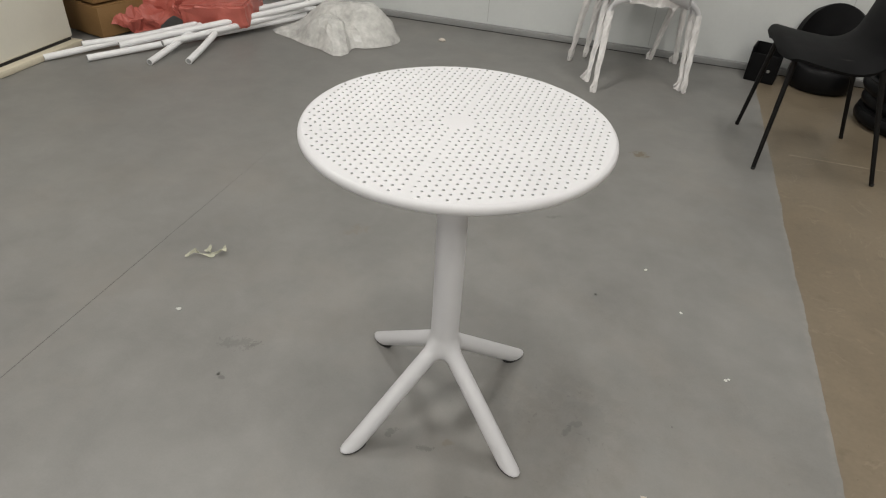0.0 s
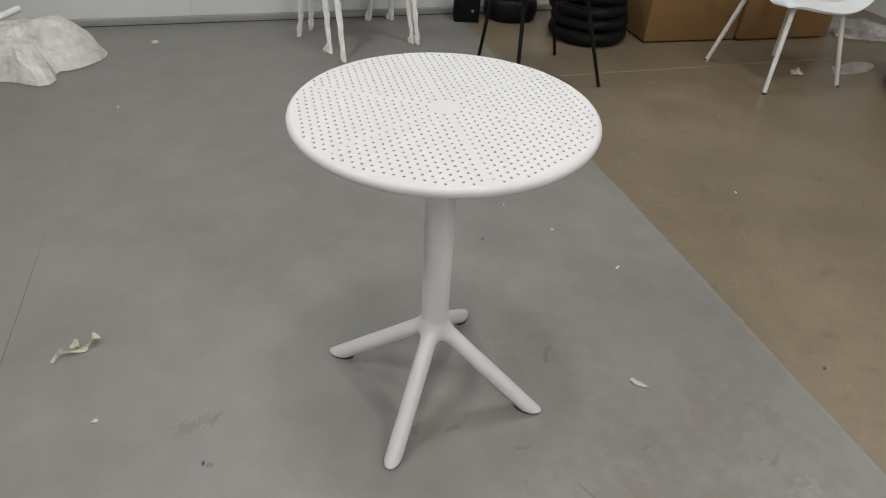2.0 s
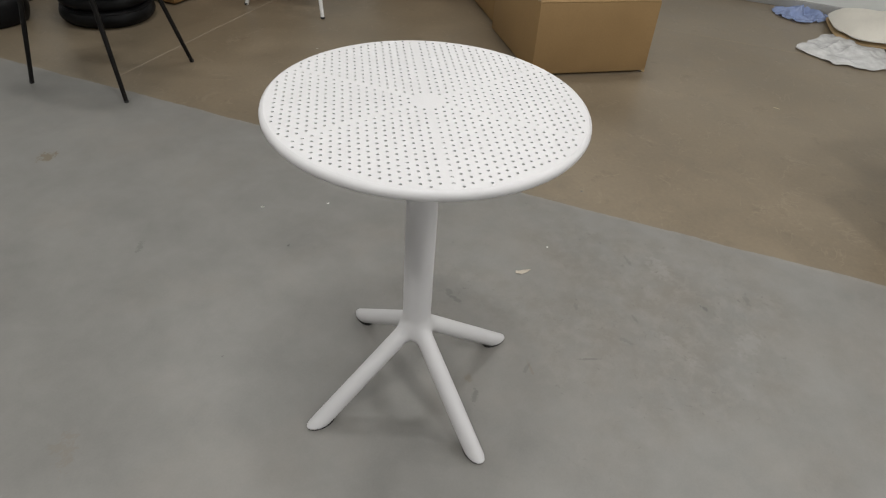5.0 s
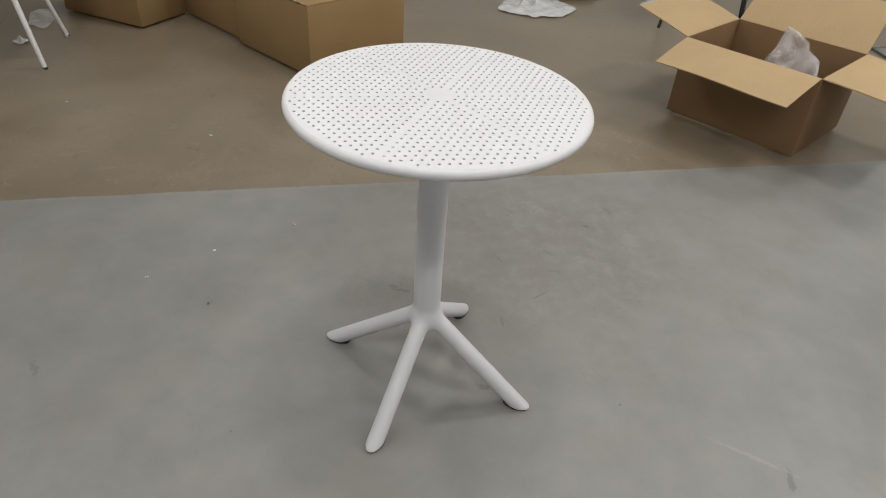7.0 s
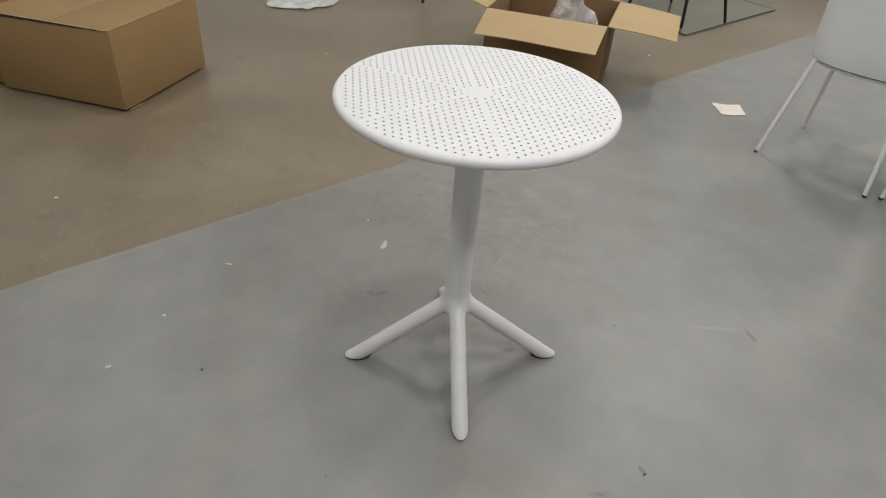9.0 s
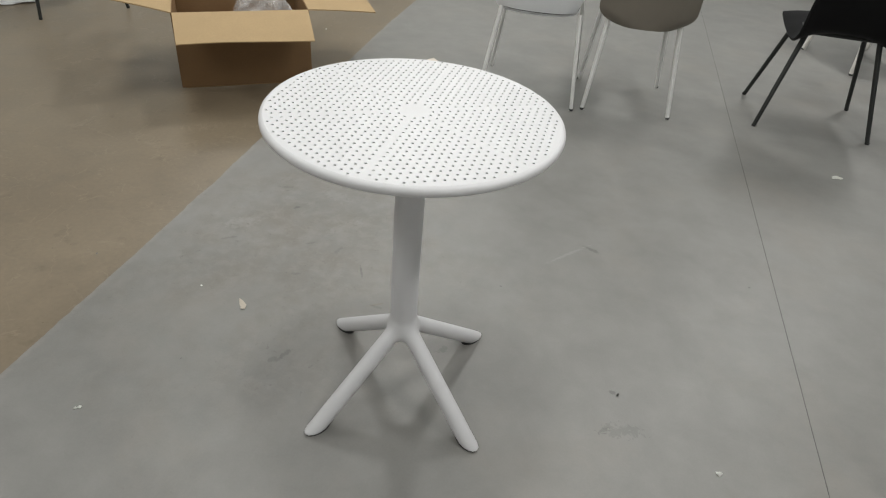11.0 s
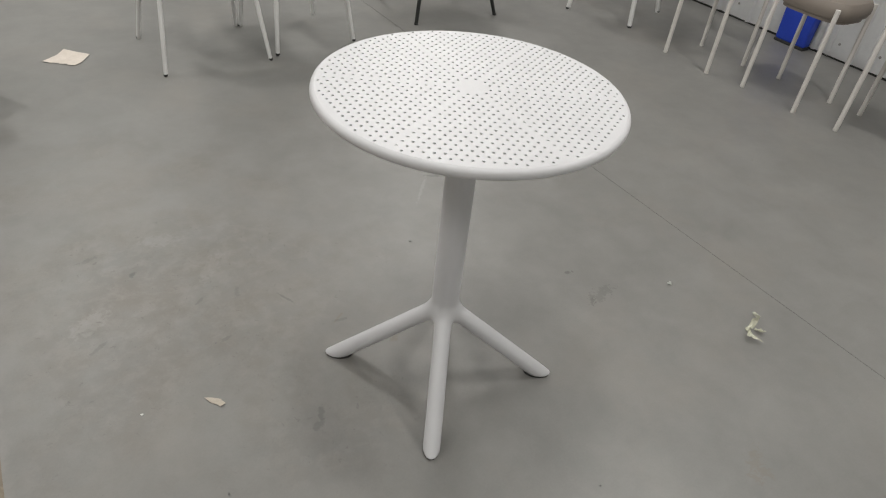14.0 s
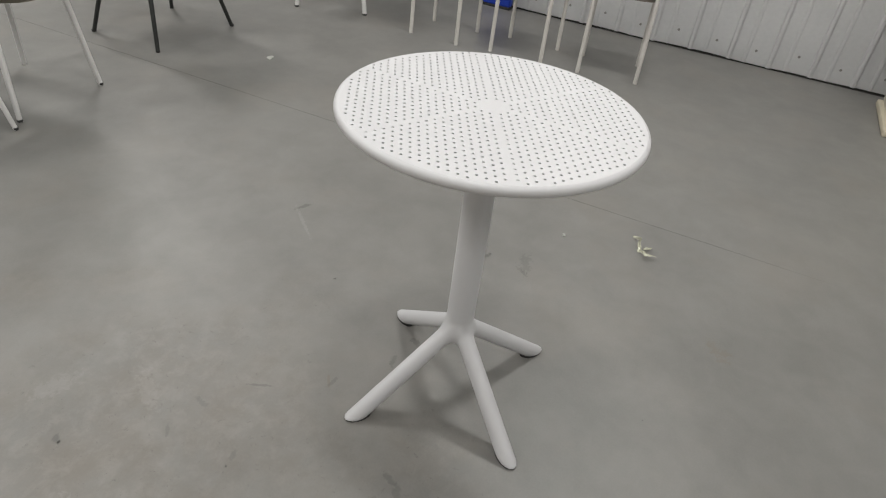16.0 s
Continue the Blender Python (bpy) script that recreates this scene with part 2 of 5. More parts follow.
MAT = {
    "paint": paint_material(),
    "concrete": concrete_material(),
    "plastic": surface("white_plastic", (0.612, 0.608, 0.620), (0.632, 0.628, 0.640), (0.42, 0.50), 5.0, 700.0, 0.00015, fleck=0.02),
    "wall": surface("white_wall_panel", (0.64, 0.66, 0.65), (0.70, 0.715, 0.705), (0.35, 0.5), 1.6, 60.0, 0.0004, fleck=0.03),
    "metal_wall": surface("white_sheet_metal", (0.83, 0.83, 0.835), (0.88, 0.88, 0.88), (0.35, 0.5), 2.5, 40.0, 0.0006, fleck=0.05),
    "kerb": surface("grey_plinth", (0.27, 0.272, 0.268), (0.33, 0.33, 0.325), (0.4, 0.6), 4.0, 80.0, fleck=0.1),
    "seam": surface("panel_seam", (0.50, 0.51, 0.50), (0.58, 0.59, 0.58), (0.5, 0.6), 4.0, 60.0),
    "floor_gap": surface("floor_joint_dirt", (0.05, 0.048, 0.045), (0.13, 0.125, 0.12), (0.7, 0.9), 3.0, 90.0),
    "gap": surface("dark_gap", (0.018, 0.017, 0.016), (0.03, 0.028, 0.026), (0.7, 0.9), 8.0, 90.0),
    # The ceiling is out of view; its dark tone deepens the shadows below.
    "ceiling": surface("unseen_ceiling_deck", (0.10, 0.10, 0.10), (0.14, 0.14, 0.135), (0.7, 0.9), 2.0, 50.0),
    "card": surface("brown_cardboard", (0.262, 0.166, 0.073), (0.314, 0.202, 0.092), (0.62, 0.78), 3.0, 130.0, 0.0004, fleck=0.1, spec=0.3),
    # board for the open carton's walls, its colour darkened for the shade on them
    "card_shaded": surface("shaded_wall_board", (0.176, 0.103, 0.048), (0.220, 0.131, 0.063), (0.62, 0.78), 3.0, 130.0, 0.0004, fleck=0.1, spec=0.3),
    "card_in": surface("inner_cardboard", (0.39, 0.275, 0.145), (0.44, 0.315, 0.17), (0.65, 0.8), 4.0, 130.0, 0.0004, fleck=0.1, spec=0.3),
    "card_old": surface("dull_cardboard", (0.225, 0.127, 0.05), (0.285, 0.165, 0.068), (0.5, 0.7), 2.5, 110.0, 0.0004, fleck=0.12, spec=0.3),
    "tape": surface("packing_tape", (0.268, 0.170, 0.076), (0.318, 0.206, 0.095), (0.42, 0.55), 6.0, 60.0, 0.0003, spec=0.3),
    "black": surface("black_plastic", (0.005, 0.005, 0.0055), (0.009, 0.009, 0.0095), (0.58, 0.70), 7.0, 300.0, 0.0003, spec=0.10),
    "black_leather": surface("black_leatherette", (0.005, 0.005, 0.0055), (0.009, 0.009, 0.010), (0.34, 0.46), 8.0, 420.0, 0.0006, spec=0.15),
    "black_metal": surface("black_metal", (0.006, 0.0055, 0.0055), (0.011, 0.010, 0.0095), (0.4, 0.55), 9.0, 200.0, 0.0002, spec=0.2),
    "dark_metal": surface("dark_green_grey_metal", (0.011, 0.013, 0.012), (0.019, 0.021, 0.019), (0.4, 0.55), 9.0, 200.0, 0.0002),
    "white_metal": surface("white_metal", (0.66, 0.655, 0.645), (0.74, 0.735, 0.72), (0.35, 0.5), 9.0, 200.0, 0.0002, fleck=0.04),
    "beige_metal": surface("beige_metal", (0.62, 0.595, 0.56), (0.69, 0.665, 0.63), (0.35, 0.5), 9.0, 200.0, 0.0002, fleck=0.04),
    "grey_shell": surface("pale_grey_plastic", (0.62, 0.63, 0.645), (0.68, 0.685, 0.70), (0.4, 0.52), 4.0, 300.0, 0.0002, fleck=0.03),
    "white_shell": surface("white_shell_plastic", (0.68, 0.71, 0.75), (0.74, 0.77, 0.80), (0.35, 0.48), 4.0, 300.0, 0.0002, fleck=0.03),
    "taupe_shell": surface("taupe_plastic", (0.150, 0.132, 0.105), (0.185, 0.165, 0.134), (0.5, 0.62), 4.0, 260.0, 0.0003, fleck=0.06),
    "taupe_cloth": surface("taupe_leatherette", (0.20, 0.17, 0.145), (0.25, 0.215, 0.185), (0.45, 0.6), 5.0, 380.0, 0.0005, fleck=0.08),
    "white_cloth": surface("white_leatherette", (0.72, 0.72, 0.71), (0.78, 0.78, 0.77), (0.4, 0.55), 5.0, 380.0, 0.0004, fleck=0.04),
    "blue": surface("blue_plastic", (0.012, 0.045, 0.42), (0.02, 0.065, 0.52), (0.3, 0.45), 5.0, 120.0, 0.0004),
    "cream": surface("cream_enamel", (0.68, 0.65, 0.56), (0.75, 0.72, 0.63), (0.3, 0.42), 2.5, 120.0, 0.0002, fleck=0.03),
    "cream_base": surface("worn_cream_base", (0.55, 0.50, 0.38), (0.66, 0.60, 0.47), (0.5, 0.65), 6.0, 120.0, fleck=0.12),
    "red": surface("red_woven_sheet", (0.43, 0.098, 0.075), (0.55, 0.145, 0.112), (0.35, 0.5), 7.0, 240.0, 0.0008, fleck=0.12),
    "tube": surface("white_tube", (0.80, 0.80, 0.81), (0.87, 0.87, 0.87), (0.3, 0.45), 9.0, 150.0, 0.0002, fleck=0.04),
    "paper": surface("torn_paper", (0.64, 0.57, 0.50), (0.73, 0.66, 0.59), (0.7, 0.85), 20.0, 200.0),
    "pink_paper": surface("pale_brown_flake", (0.50, 0.44, 0.36), (0.60, 0.54, 0.46), (0.7, 0.85), 30.0, 200.0),
    "crumb": surface("white_crumb", (0.78, 0.78, 0.74), (0.86, 0.86, 0.82), (0.6, 0.8), 40.0, 300.0),
    "yellow_film": film_material("yellowish_film", (0.70, 0.70, 0.55), 0.5),
    "bag_film": film_material("cloudy_bag_film", (0.84, 0.83, 0.80), 0.50, 0.28),
    "wrap": film_material("white_wrap_film", (0.86, 0.84, 0.82), 0.88, 0.35),
    "clear_film": film_material("clear_film", (0.78, 0.76, 0.75), 0.23, 0.13),
    "sheet_film": film_material("pale_plastic_sheet", (0.72, 0.72, 0.72), 0.72, 0.25),
    "smudge": surface("dark_smudge", (0.145, 0.141, 0.134), (0.188, 0.183, 0.175), (0.45, 0.6), 30.0, 200.0),
    "blue_film": film_material("blue_film", (0.30, 0.38, 0.62), 0.7, 0.25),
    "faded_blue": surface("faded_blue_cover", (0.17, 0.22, 0.36), (0.22, 0.28, 0.43), (0.5, 0.65), 6.0, 150.0),
    "cream_cloth": surface("cream_cloth", (0.62, 0.59, 0.53), (0.70, 0.67, 0.60), (0.6, 0.75), 6.0, 220.0, 0.0008),
    "old_tape": surface("dull_old_tape", (0.25, 0.172, 0.085), (0.35, 0.25, 0.135), (0.25, 0.4), 30.0, 160.0),
    "joint": surface("pale_joint_filler", (0.27, 0.225, 0.165), (0.32, 0.27, 0.205), (0.5, 0.65), 8.0, 90.0),
    "straw": surface("pale_straw", (0.55, 0.48, 0.30), (0.62, 0.55, 0.36), (0.5, 0.65), 8.0, 90.0),
    "rubber": surface("dark_rubber", (0.02, 0.02, 0.02), (0.035, 0.035, 0.035), (0.6, 0.8), 20.0, 200.0),
    "steel": surface("dull_screw_steel", (0.35, 0.34, 0.32), (0.45, 0.44, 0.42), (0.35, 0.5), 20.0, 200.0, metal=0.7),
    "glass_edge": surface("green_glass_edge", (0.045, 0.085, 0.078), (0.08, 0.13, 0.12), (0.1, 0.2), 12.0, 90.0),
    "door": surface("white_door_paint", (0.74, 0.75, 0.75), (0.79, 0.80, 0.80), (0.35, 0.45), 3.0, 120.0, fleck=0.03),
}


def glass_material():
    """Thin float glass: clear with a green cast, mirroring more at a slant."""
    m, nt, bsdf = shader("greenish_glass")
    nt.nodes.remove(bsdf)
    clear, gloss = nt.nodes.new("ShaderNodeBsdfTransparent"), nt.nodes.new("ShaderNodeBsdfGlossy")
    clear.inputs["Color"].default_value = (0.96, 0.99, 0.985, 1)
    gloss.inputs["Color"].default_value = (0.9, 0.95, 0.95, 1)
    gloss.inputs["Roughness"].default_value = 0.03
    fres, mix = nt.nodes.new("ShaderNodeFresnel"), nt.nodes.new("ShaderNodeMixShader")
    fres.inputs["IOR"].default_value = 1.6
    link(nt, fres.outputs["Fac"], mix.inputs[0])
    link(nt, clear.outputs[0], mix.inputs[1])
    link(nt, gloss.outputs[0], mix.inputs[2])
    link(nt, mix.outputs[0], nt.nodes["Material Output"].inputs["Surface"])
    return m


def clear_material():
    m, nt, bsdf = shader("clear_glass_underside")
    nt.nodes.remove(bsdf)
    clear = nt.nodes.new("ShaderNodeBsdfTransparent")
    clear.inputs["Color"].default_value = (0.95, 0.98, 0.975, 1)
    link(nt, clear.outputs[0], nt.nodes["Material Output"].inputs["Surface"])
    return m


def glow_material():
    m, nt, bsdf = shader("lamp_diffuser")
    bsdf.inputs["Base Color"].default_value = (0.9, 0.9, 0.88, 1)
    bsdf.inputs["Emission Color"].default_value = (1.0, 0.985, 0.95, 1)
    bsdf.inputs["Emission Strength"].default_value = 3.0
    return m


MAT["glass"], MAT["clear_glass"], MAT["glow"] = glass_material(), clear_material(), glow_material()


# ---------------------------------------------------------------- mesh helpers
def mesh_of(name, bm, mat, smooth=True):
    me = bpy.data.meshes.new(name)
    bm.normal_update()
    bm.to_mesh(me)
    bm.free()
    me.materials.append(MAT[mat])
    if smooth:
        me.shade_smooth()
        me.set_sharp_from_angle(angle=radians(38))
    return me


def part(name, bm, mat, parent=None, label="", smooth=True, at=None):
    ob = new(name, mesh_of(name, bm, mat, smooth))
    if at is not None:
        ob.matrix_basis = at
    if parent is not None:
        ob.parent = parent
    if label:
        ob["label"] = label
    return ob


def thing(name, m, label, category, group="", kind=""):
    ob = new(name)
    ob.matrix_basis = m
    return tagged(ob, label, category, group, kind)


def sized(m, k):
    """The pose m for a thing that is k times as large as its own numbers say."""
    return m @ Matrix.Scale(k, 4)


def box_bm(sx, sy, sz, bevel=0.004, centre=(0, 0, 0), segs=2):
    """A bevelled box that stands on centre's height."""
    bm = bmesh.new()
    bmesh.ops.create_cube(bm, size=1.0)
    bmesh.ops.scale(bm, vec=(sx, sy, sz), verts=bm.verts)
    if bevel:
        bmesh.ops.bevel(bm, geom=bm.edges[:], offset=bevel, segments=segs, affect="EDGES", profile=0.5)
    bmesh.ops.translate(bm, vec=(centre[0], centre[1], centre[2] + sz / 2), verts=bm.verts)
    return bm


def lathe_bm(profile, n=48):
    """A turned body; profile is a list of (radius, height) from one end to the other."""
    bm = bmesh.new()
    rings = []
    for r, z in profile:
        if r < 1e-5:
            rings.append([bm.verts.new((0, 0, z))])
        else:
            rings.append([bm.verts.new((r * math.cos(2 * math.pi * i / n), r * math.sin(2 * math.pi * i / n), z)) for i in range(n)])
    for a, b in zip(rings, rings[1:]):
        for i in range(n):
            j = (i + 1) % n
            if len(a) == 1 and len(b) > 1:
                bm.faces.new((a[0], b[i], b[j]))
            elif len(b) == 1 and len(a) > 1:
                bm.faces.new((a[i], a[j], b[0]))
            elif len(a) > 1:
                bm.faces.new((a[i], a[j], b[j], b[i]))
    bmesh.ops.recalc_face_normals(bm, faces=bm.faces[:])
    return bm


def tube_into(bm, pts, radius, n=10, wobble=0.0, flat=1.0, caps=True):
    """A tube along points; radius is a number or a function of the way along (0 to 1)."""
    pts = [Vector(p) for p in pts]
    rings = []
    side = None
    for i, p in enumerate(pts):
        d = (pts[min(i + 1, len(pts) - 1)] - pts[max(i - 1, 0)]).normalized()
        if side is None:
            side = d.orthogonal().normalized()
        side = (side - d * side.dot(d)).normalized()
        up = d.cross(side)
        r = radius(i / (len(pts) - 1)) if callable(radius) else radius
        ring = []
        for k in range(n):
            a = 2 * math.pi * k / n
            rr = r * (1 + wobble * random.uniform(-1, 1))
            ring.append(bm.verts.new(p + side * (math.cos(a) * rr) + up * (math.sin(a) * rr * flat)))
        rings.append(ring)
    for a, b in zip(rings, rings[1:]):
        for k in range(n):
            bm.faces.new((a[k], a[(k + 1) % n], b[(k + 1) % n], b[k]))
    if caps:
        bm.faces.new(list(reversed(rings[0])))
        bm.faces.new(rings[-1])
    return bm


def tube_bm(pts, radius, n=10, **kw):
    return tube_into(bmesh.new(), pts, radius, n, **kw)


def spline(points, steps=8):
    """A smooth line through points."""
    p = [Vector(q) for q in points]
    out = []
    for i in range(len(p) - 1):
        a, b, c, d = p[max(i - 1, 0)], p[i], p[i + 1], p[min(i + 2, len(p) - 1)]
        for k in range(steps):
            t = k / steps
            out.append(0.5 * ((2 * b) + (c - a) * t + (2 * a - 5 * b + 4 * c - d) * t * t + (3 * b - a - 3 * c + d) * t ** 3))
    out.append(p[-1])
    return out


def sheet_bm(fn, nu, nv, thick):
    """A curved plate: fn(u, v) over the unit square, given a thickness."""
    bm = bmesh.new()
    g = [[Vector(fn(i / (nu - 1), j / (nv - 1))) for j in range(nv)] for i in range(nu)]
    norm = [[None] * nv for _ in range(nu)]
    for i in range(nu):
        for j in range(nv):
            du = g[min(i + 1, nu - 1)][j] - g[max(i - 1, 0)][j]
            dv = g[i][min(j + 1, nv - 1)] - g[i][max(j - 1, 0)]
            norm[i][j] = du.cross(dv).normalized() if du.cross(dv).length > 1e-12 else Vector((0, 0, 1))
    a = [[bm.verts.new(g[i][j] + norm[i][j] * thick / 2) for j in range(nv)] for i in range(nu)]
    b = [[bm.verts.new(g[i][j] - norm[i][j] * thick / 2) for j in range(nv)] for i in range(nu)]
    for i in range(nu - 1):
        for j in range(nv - 1):
            bm.faces.new((a[i][j], a[i + 1][j], a[i + 1][j + 1], a[i][j + 1]))
            bm.faces.new((b[i][j], b[i][j + 1], b[i + 1][j + 1], b[i + 1][j]))
    for i in range(nu - 1):
        bm.faces.new((a[i][0], b[i][0], b[i + 1][0], a[i + 1][0]))
        bm.faces.new((a[i][-1], a[i + 1][-1], b[i + 1][-1], b[i][-1]))
    for j in range(nv - 1):
        bm.faces.new((a[0][j], a[0][j + 1], b[0][j + 1], b[0][j]))
        bm.faces.new((a[-1][j], b[-1][j], b[-1][j + 1], a[-1][j + 1]))
    bmesh.ops.recalc_face_normals(bm, faces=bm.faces[:])
    return bm


def crumple(p, amount, scale, seed=0.0):
    q = Vector(p) * scale + Vector((seed, seed * 1.7, seed * 0.3))
    return Vector(p) + noise.noise_vector(q) * amount + noise.noise_vector(q * 2.7) * amount * 0.4


# ---------------------------------------------------------------- the hall
WEST, EAST, NORTH, SOUTH, WALL_T = -3.20, 4.02, 3.01, -5.2, 0.12


def build_hall():
    floor = new("floor")
    floor.matrix_basis = ROOM
    tagged(floor, "grey painted concrete floor with a bare brown polished strip", "floor", kind="structure")
    concrete = part("concrete_slab", box_bm(EAST - WEST + 0.6, NORTH - SOUTH + 0.6, 0.1, 0.0, ((EAST + WEST) / 2, (NORTH + SOUTH) / 2, -0.101)), "concrete", floor, "brown polished concrete", smooth=False)
    v0, v1 = SOUTH - 0.1, NORTH + 0.1
    n = 700
    for edge_a, edge_b in ((WEST - 0.2, -1.062), (-1.060, None)):
        coords, faces = [], []
        for i in range(n + 1):
            v = v0 + (v1 - v0) * i / n
            e = edge_b
            if e is not None:                   # the joint closes up towards the north
                e += 0.0017 * min(max((v - 0.45) / 0.5, 0.0), 1.0)
            if e is None:
                e = 0.966 + 0.008 * noise.noise((v * 1.3, 3.0, 0)) + 0.005 * noise.noise((v * 6, 7.0, 0)) + 0.004 * noise.noise((v * 31, 1.0, 0))
            coords += [(edge_a, v, 0.0), (e, v, 0.0), (e, v, -0.0011), (edge_a, v, -0.0011)]
            if i:
                k = 4 * i
                faces += [(k - 4, k - 3, k + 1, k), (k - 3, k - 2, k + 2, k + 1), (k - 1, k - 4, k, k + 3)]
        me = bpy.data.meshes.new("paint_coat")
        me.from_pydata(coords, [], faces)
        me.materials.append(MAT["paint"])
        ob = new("paint_coat", me)
        ob.parent = floor
        ob["label"] = "grey floor paint with a ragged edge"
    part("joint_bed", box_bm(0.003, NORTH - SOUTH, 0.0004, 0.0, (-1.061, (NORTH + SOUTH) / 2, -0.001)), "floor_gap", floor, "dark open floor joint", smooth=False)
    for (cu, cv, lu, lv) in ((2.50, 1.897, 2.9, 0.007), (3.09, -1.56, 0.006, 7.0)):
        part("joint_filler", box_bm(lu, lv, 0.0012, 0.0, (cu, cv, -0.0016)), "joint", floor, "pale filled saw-cut joint", smooth=False)

    def wall(name, su, sv, cu, cv, label, mat="wall"):
        ob = part(name, box_bm(su, sv, CEILING, 0.0, (0, 0, 0)), mat, smooth=False, at=hall_pose(cu, cv))
        return tagged(ob, label, "wall", kind="structure")
    span_u, mid_u = EAST - WEST, (EAST + WEST) / 2
    span_v, mid_v = NORTH - SOUTH, (NORTH + SOUTH) / 2
    north = wall("wall_north", span_u + 2 * WALL_T, WALL_T, mid_u, NORTH + WALL_T / 2 + 0.01, "white sandwich-panel wall with upright seams")
    for k in range(7):
        part("panel_seam", box_bm(0.004, 0.003, CEILING - 0.06, 0.0, (-3.05 + k * 1.0, -WALL_T / 2 - 0.0005, 0.05)), "seam", north, smooth=False)
    south = wall("wall_south", span_u + 2 * WALL_T, WALL_T, mid_u, SOUTH - WALL_T / 2, "plain white wall")
    # east wall with a doorway
    east = thing("wall_east", hall_pose(EAST + WALL_T / 2, 0), "white wall with a panelled white door", "wall", kind="structure")
    d0, d1 = -0.12, 0.82
    part("wall_panel", box_bm(WALL_T, d0 - SOUTH, CEILING, 0.0, (0, (d0 + SOUTH) / 2, 0)), "wall", east, smooth=False)
    part("wall_panel", box_bm(WALL_T, NORTH - d1, CEILING, 0.0, (0, (d1 + NORTH) / 2, 0)), "wall", east, smooth=False)
    part("wall_panel", box_bm(WALL_T, d1 - d0, CEILING - 2.08, 0.0, (0, (d0 + d1) / 2, 2.08)), "wall", east, smooth=False)
    door = thing("door_1", hall_pose(EAST + 0.03, (d0 + d1) / 2), "closed white panelled door", "door", kind="structure")
    part("leaf", box_bm(0.045, d1 - d0 - 0.1, 2.02, 0.003, (0.02, 0, 0.012)), "door", door)
    for pv in (-0.2, 0.2):
        for z0, zh in ((0.16, 0.62), (0.92, 0.95)):
            part("raised_panel", box_bm(0.014, 0.27, zh, 0.006, (-0.006, pv, z0)), "door", door)
    for sv in (-1, 1):
        part("door_frame", box_bm(0.10, 0.05, 2.07, 0.004, (-0.02, sv * ((d1 - d0) / 2 - 0.022), 0)), "door", door)
    part("door_frame", box_bm(0.10, d1 - d0 - 0.1, 0.05, 0.004, (-0.02, 0, 2.04)), "door", door)
    RIB = 0.232
    # corrugated sheet-metal wall
    west = thing("wall_west", hall_pose(WEST, 0), "white ribbed sheet-metal wall with screws", "wall", kind="structure")
    bm = bmesh.new()
    pitch, depth = RIB, 0.014
    prof, v = [], SOUTH
    while v < NORTH:
        for dv, du in ((0.0, 0.0), (0.060, 0.0), (0.066, 0.004), (0.078, 0.004), (0.084, 0.0), (RIB - 0.034, 0.0), (RIB - 0.026, depth), (RIB - 0.012, depth)):
            prof.append((du, v + dv))
        v += pitch
    prof.append((0.0, v))
    lo = [bm.verts.new((du, dv, 0.014 + 0.006 * noise.noise((dv * 3, 0, 0)) + 0.004 * noise.noise((dv * 11, 4, 0)))) for du, dv in prof]
    hi = [bm.verts.new((du, dv, CEILING)) for du, dv in prof]
    for i in range(len(prof) - 1):
        bm.faces.new((lo[i], hi[i], hi[i + 1], lo[i + 1]))
    bmesh.ops.solidify(bm, geom=bm.faces[:], thickness=0.004)
    part("ribbed_sheet", bm, "metal_wall", west, smooth=False)
    part("wall_core", box_bm(WALL_T, NORTH - SOUTH, CEILING, 0.0, (-WALL_T / 2 - 0.03, mid_v, 0)), "metal_wall", west, smooth=False)
    part("bottom_gap", box_bm(0.05, NORTH - SOUTH, 0.024, 0.0, (-0.0305, mid_v, 0)), "gap", west, "dark rough gap along the floor", smooth=False)
    screw = mesh_of("screw", lathe_bm([(0, 0.005), (0.004, 0.005), (0.005, 0.003), (0.0075, 0.002), (0.0075, 0)], 10), "steel")
    v = SOUTH + 0.12
    while v < NORTH:
        s = new("screw", screw)
        s.matrix_basis = pose(0.003, v, 0.10 + 0.012 * math.sin(v * 37), 0, 90, 0)
        s.parent = west
        v += pitch
    # plinths along the panel walls
    plinth = part("baseboard", box_bm(span_u, 0.03, 0.034, 0.002, (mid_u, NORTH - 0.012, 0.004)), "kerb", at=ROOM)
    tagged(plinth, "grey metal plinth along the white wall", "baseboard", kind="structure")
    part("shadow_gap", box_bm(span_u, 0.026, 0.004, 0.0, (mid_u, NORTH - 0.012, 0)), "gap", plinth, smooth=False)
    plinth = part("baseboard", box_bm(0.03, d0 - SOUTH, 0.05, 0.002, (EAST - 0.012, (d0 + SOUTH) / 2, 0)), "kerb", at=ROOM)
    tagged(plinth, "grey metal plinth along the white wall", "baseboard", kind="structure")
    plinth = part("baseboard", box_bm(span_u, 0.03, 0.05, 0.002, (mid_u, SOUTH + 0.014, 0)), "kerb", at=ROOM)
    tagged(plinth, "grey metal plinth along the white wall", "baseboard", kind="structure")
    ceiling = part("ceiling", box_bm(span_u + 0.3, span_v + 0.3, 0.1, 0.0, (mid_u, mid_v, CEILING)), "ceiling", smooth=False, at=ROOM)
    tagged(ceiling, "unseen ceiling deck, kept dark to hold back bounced light", "ceiling", kind="structure")
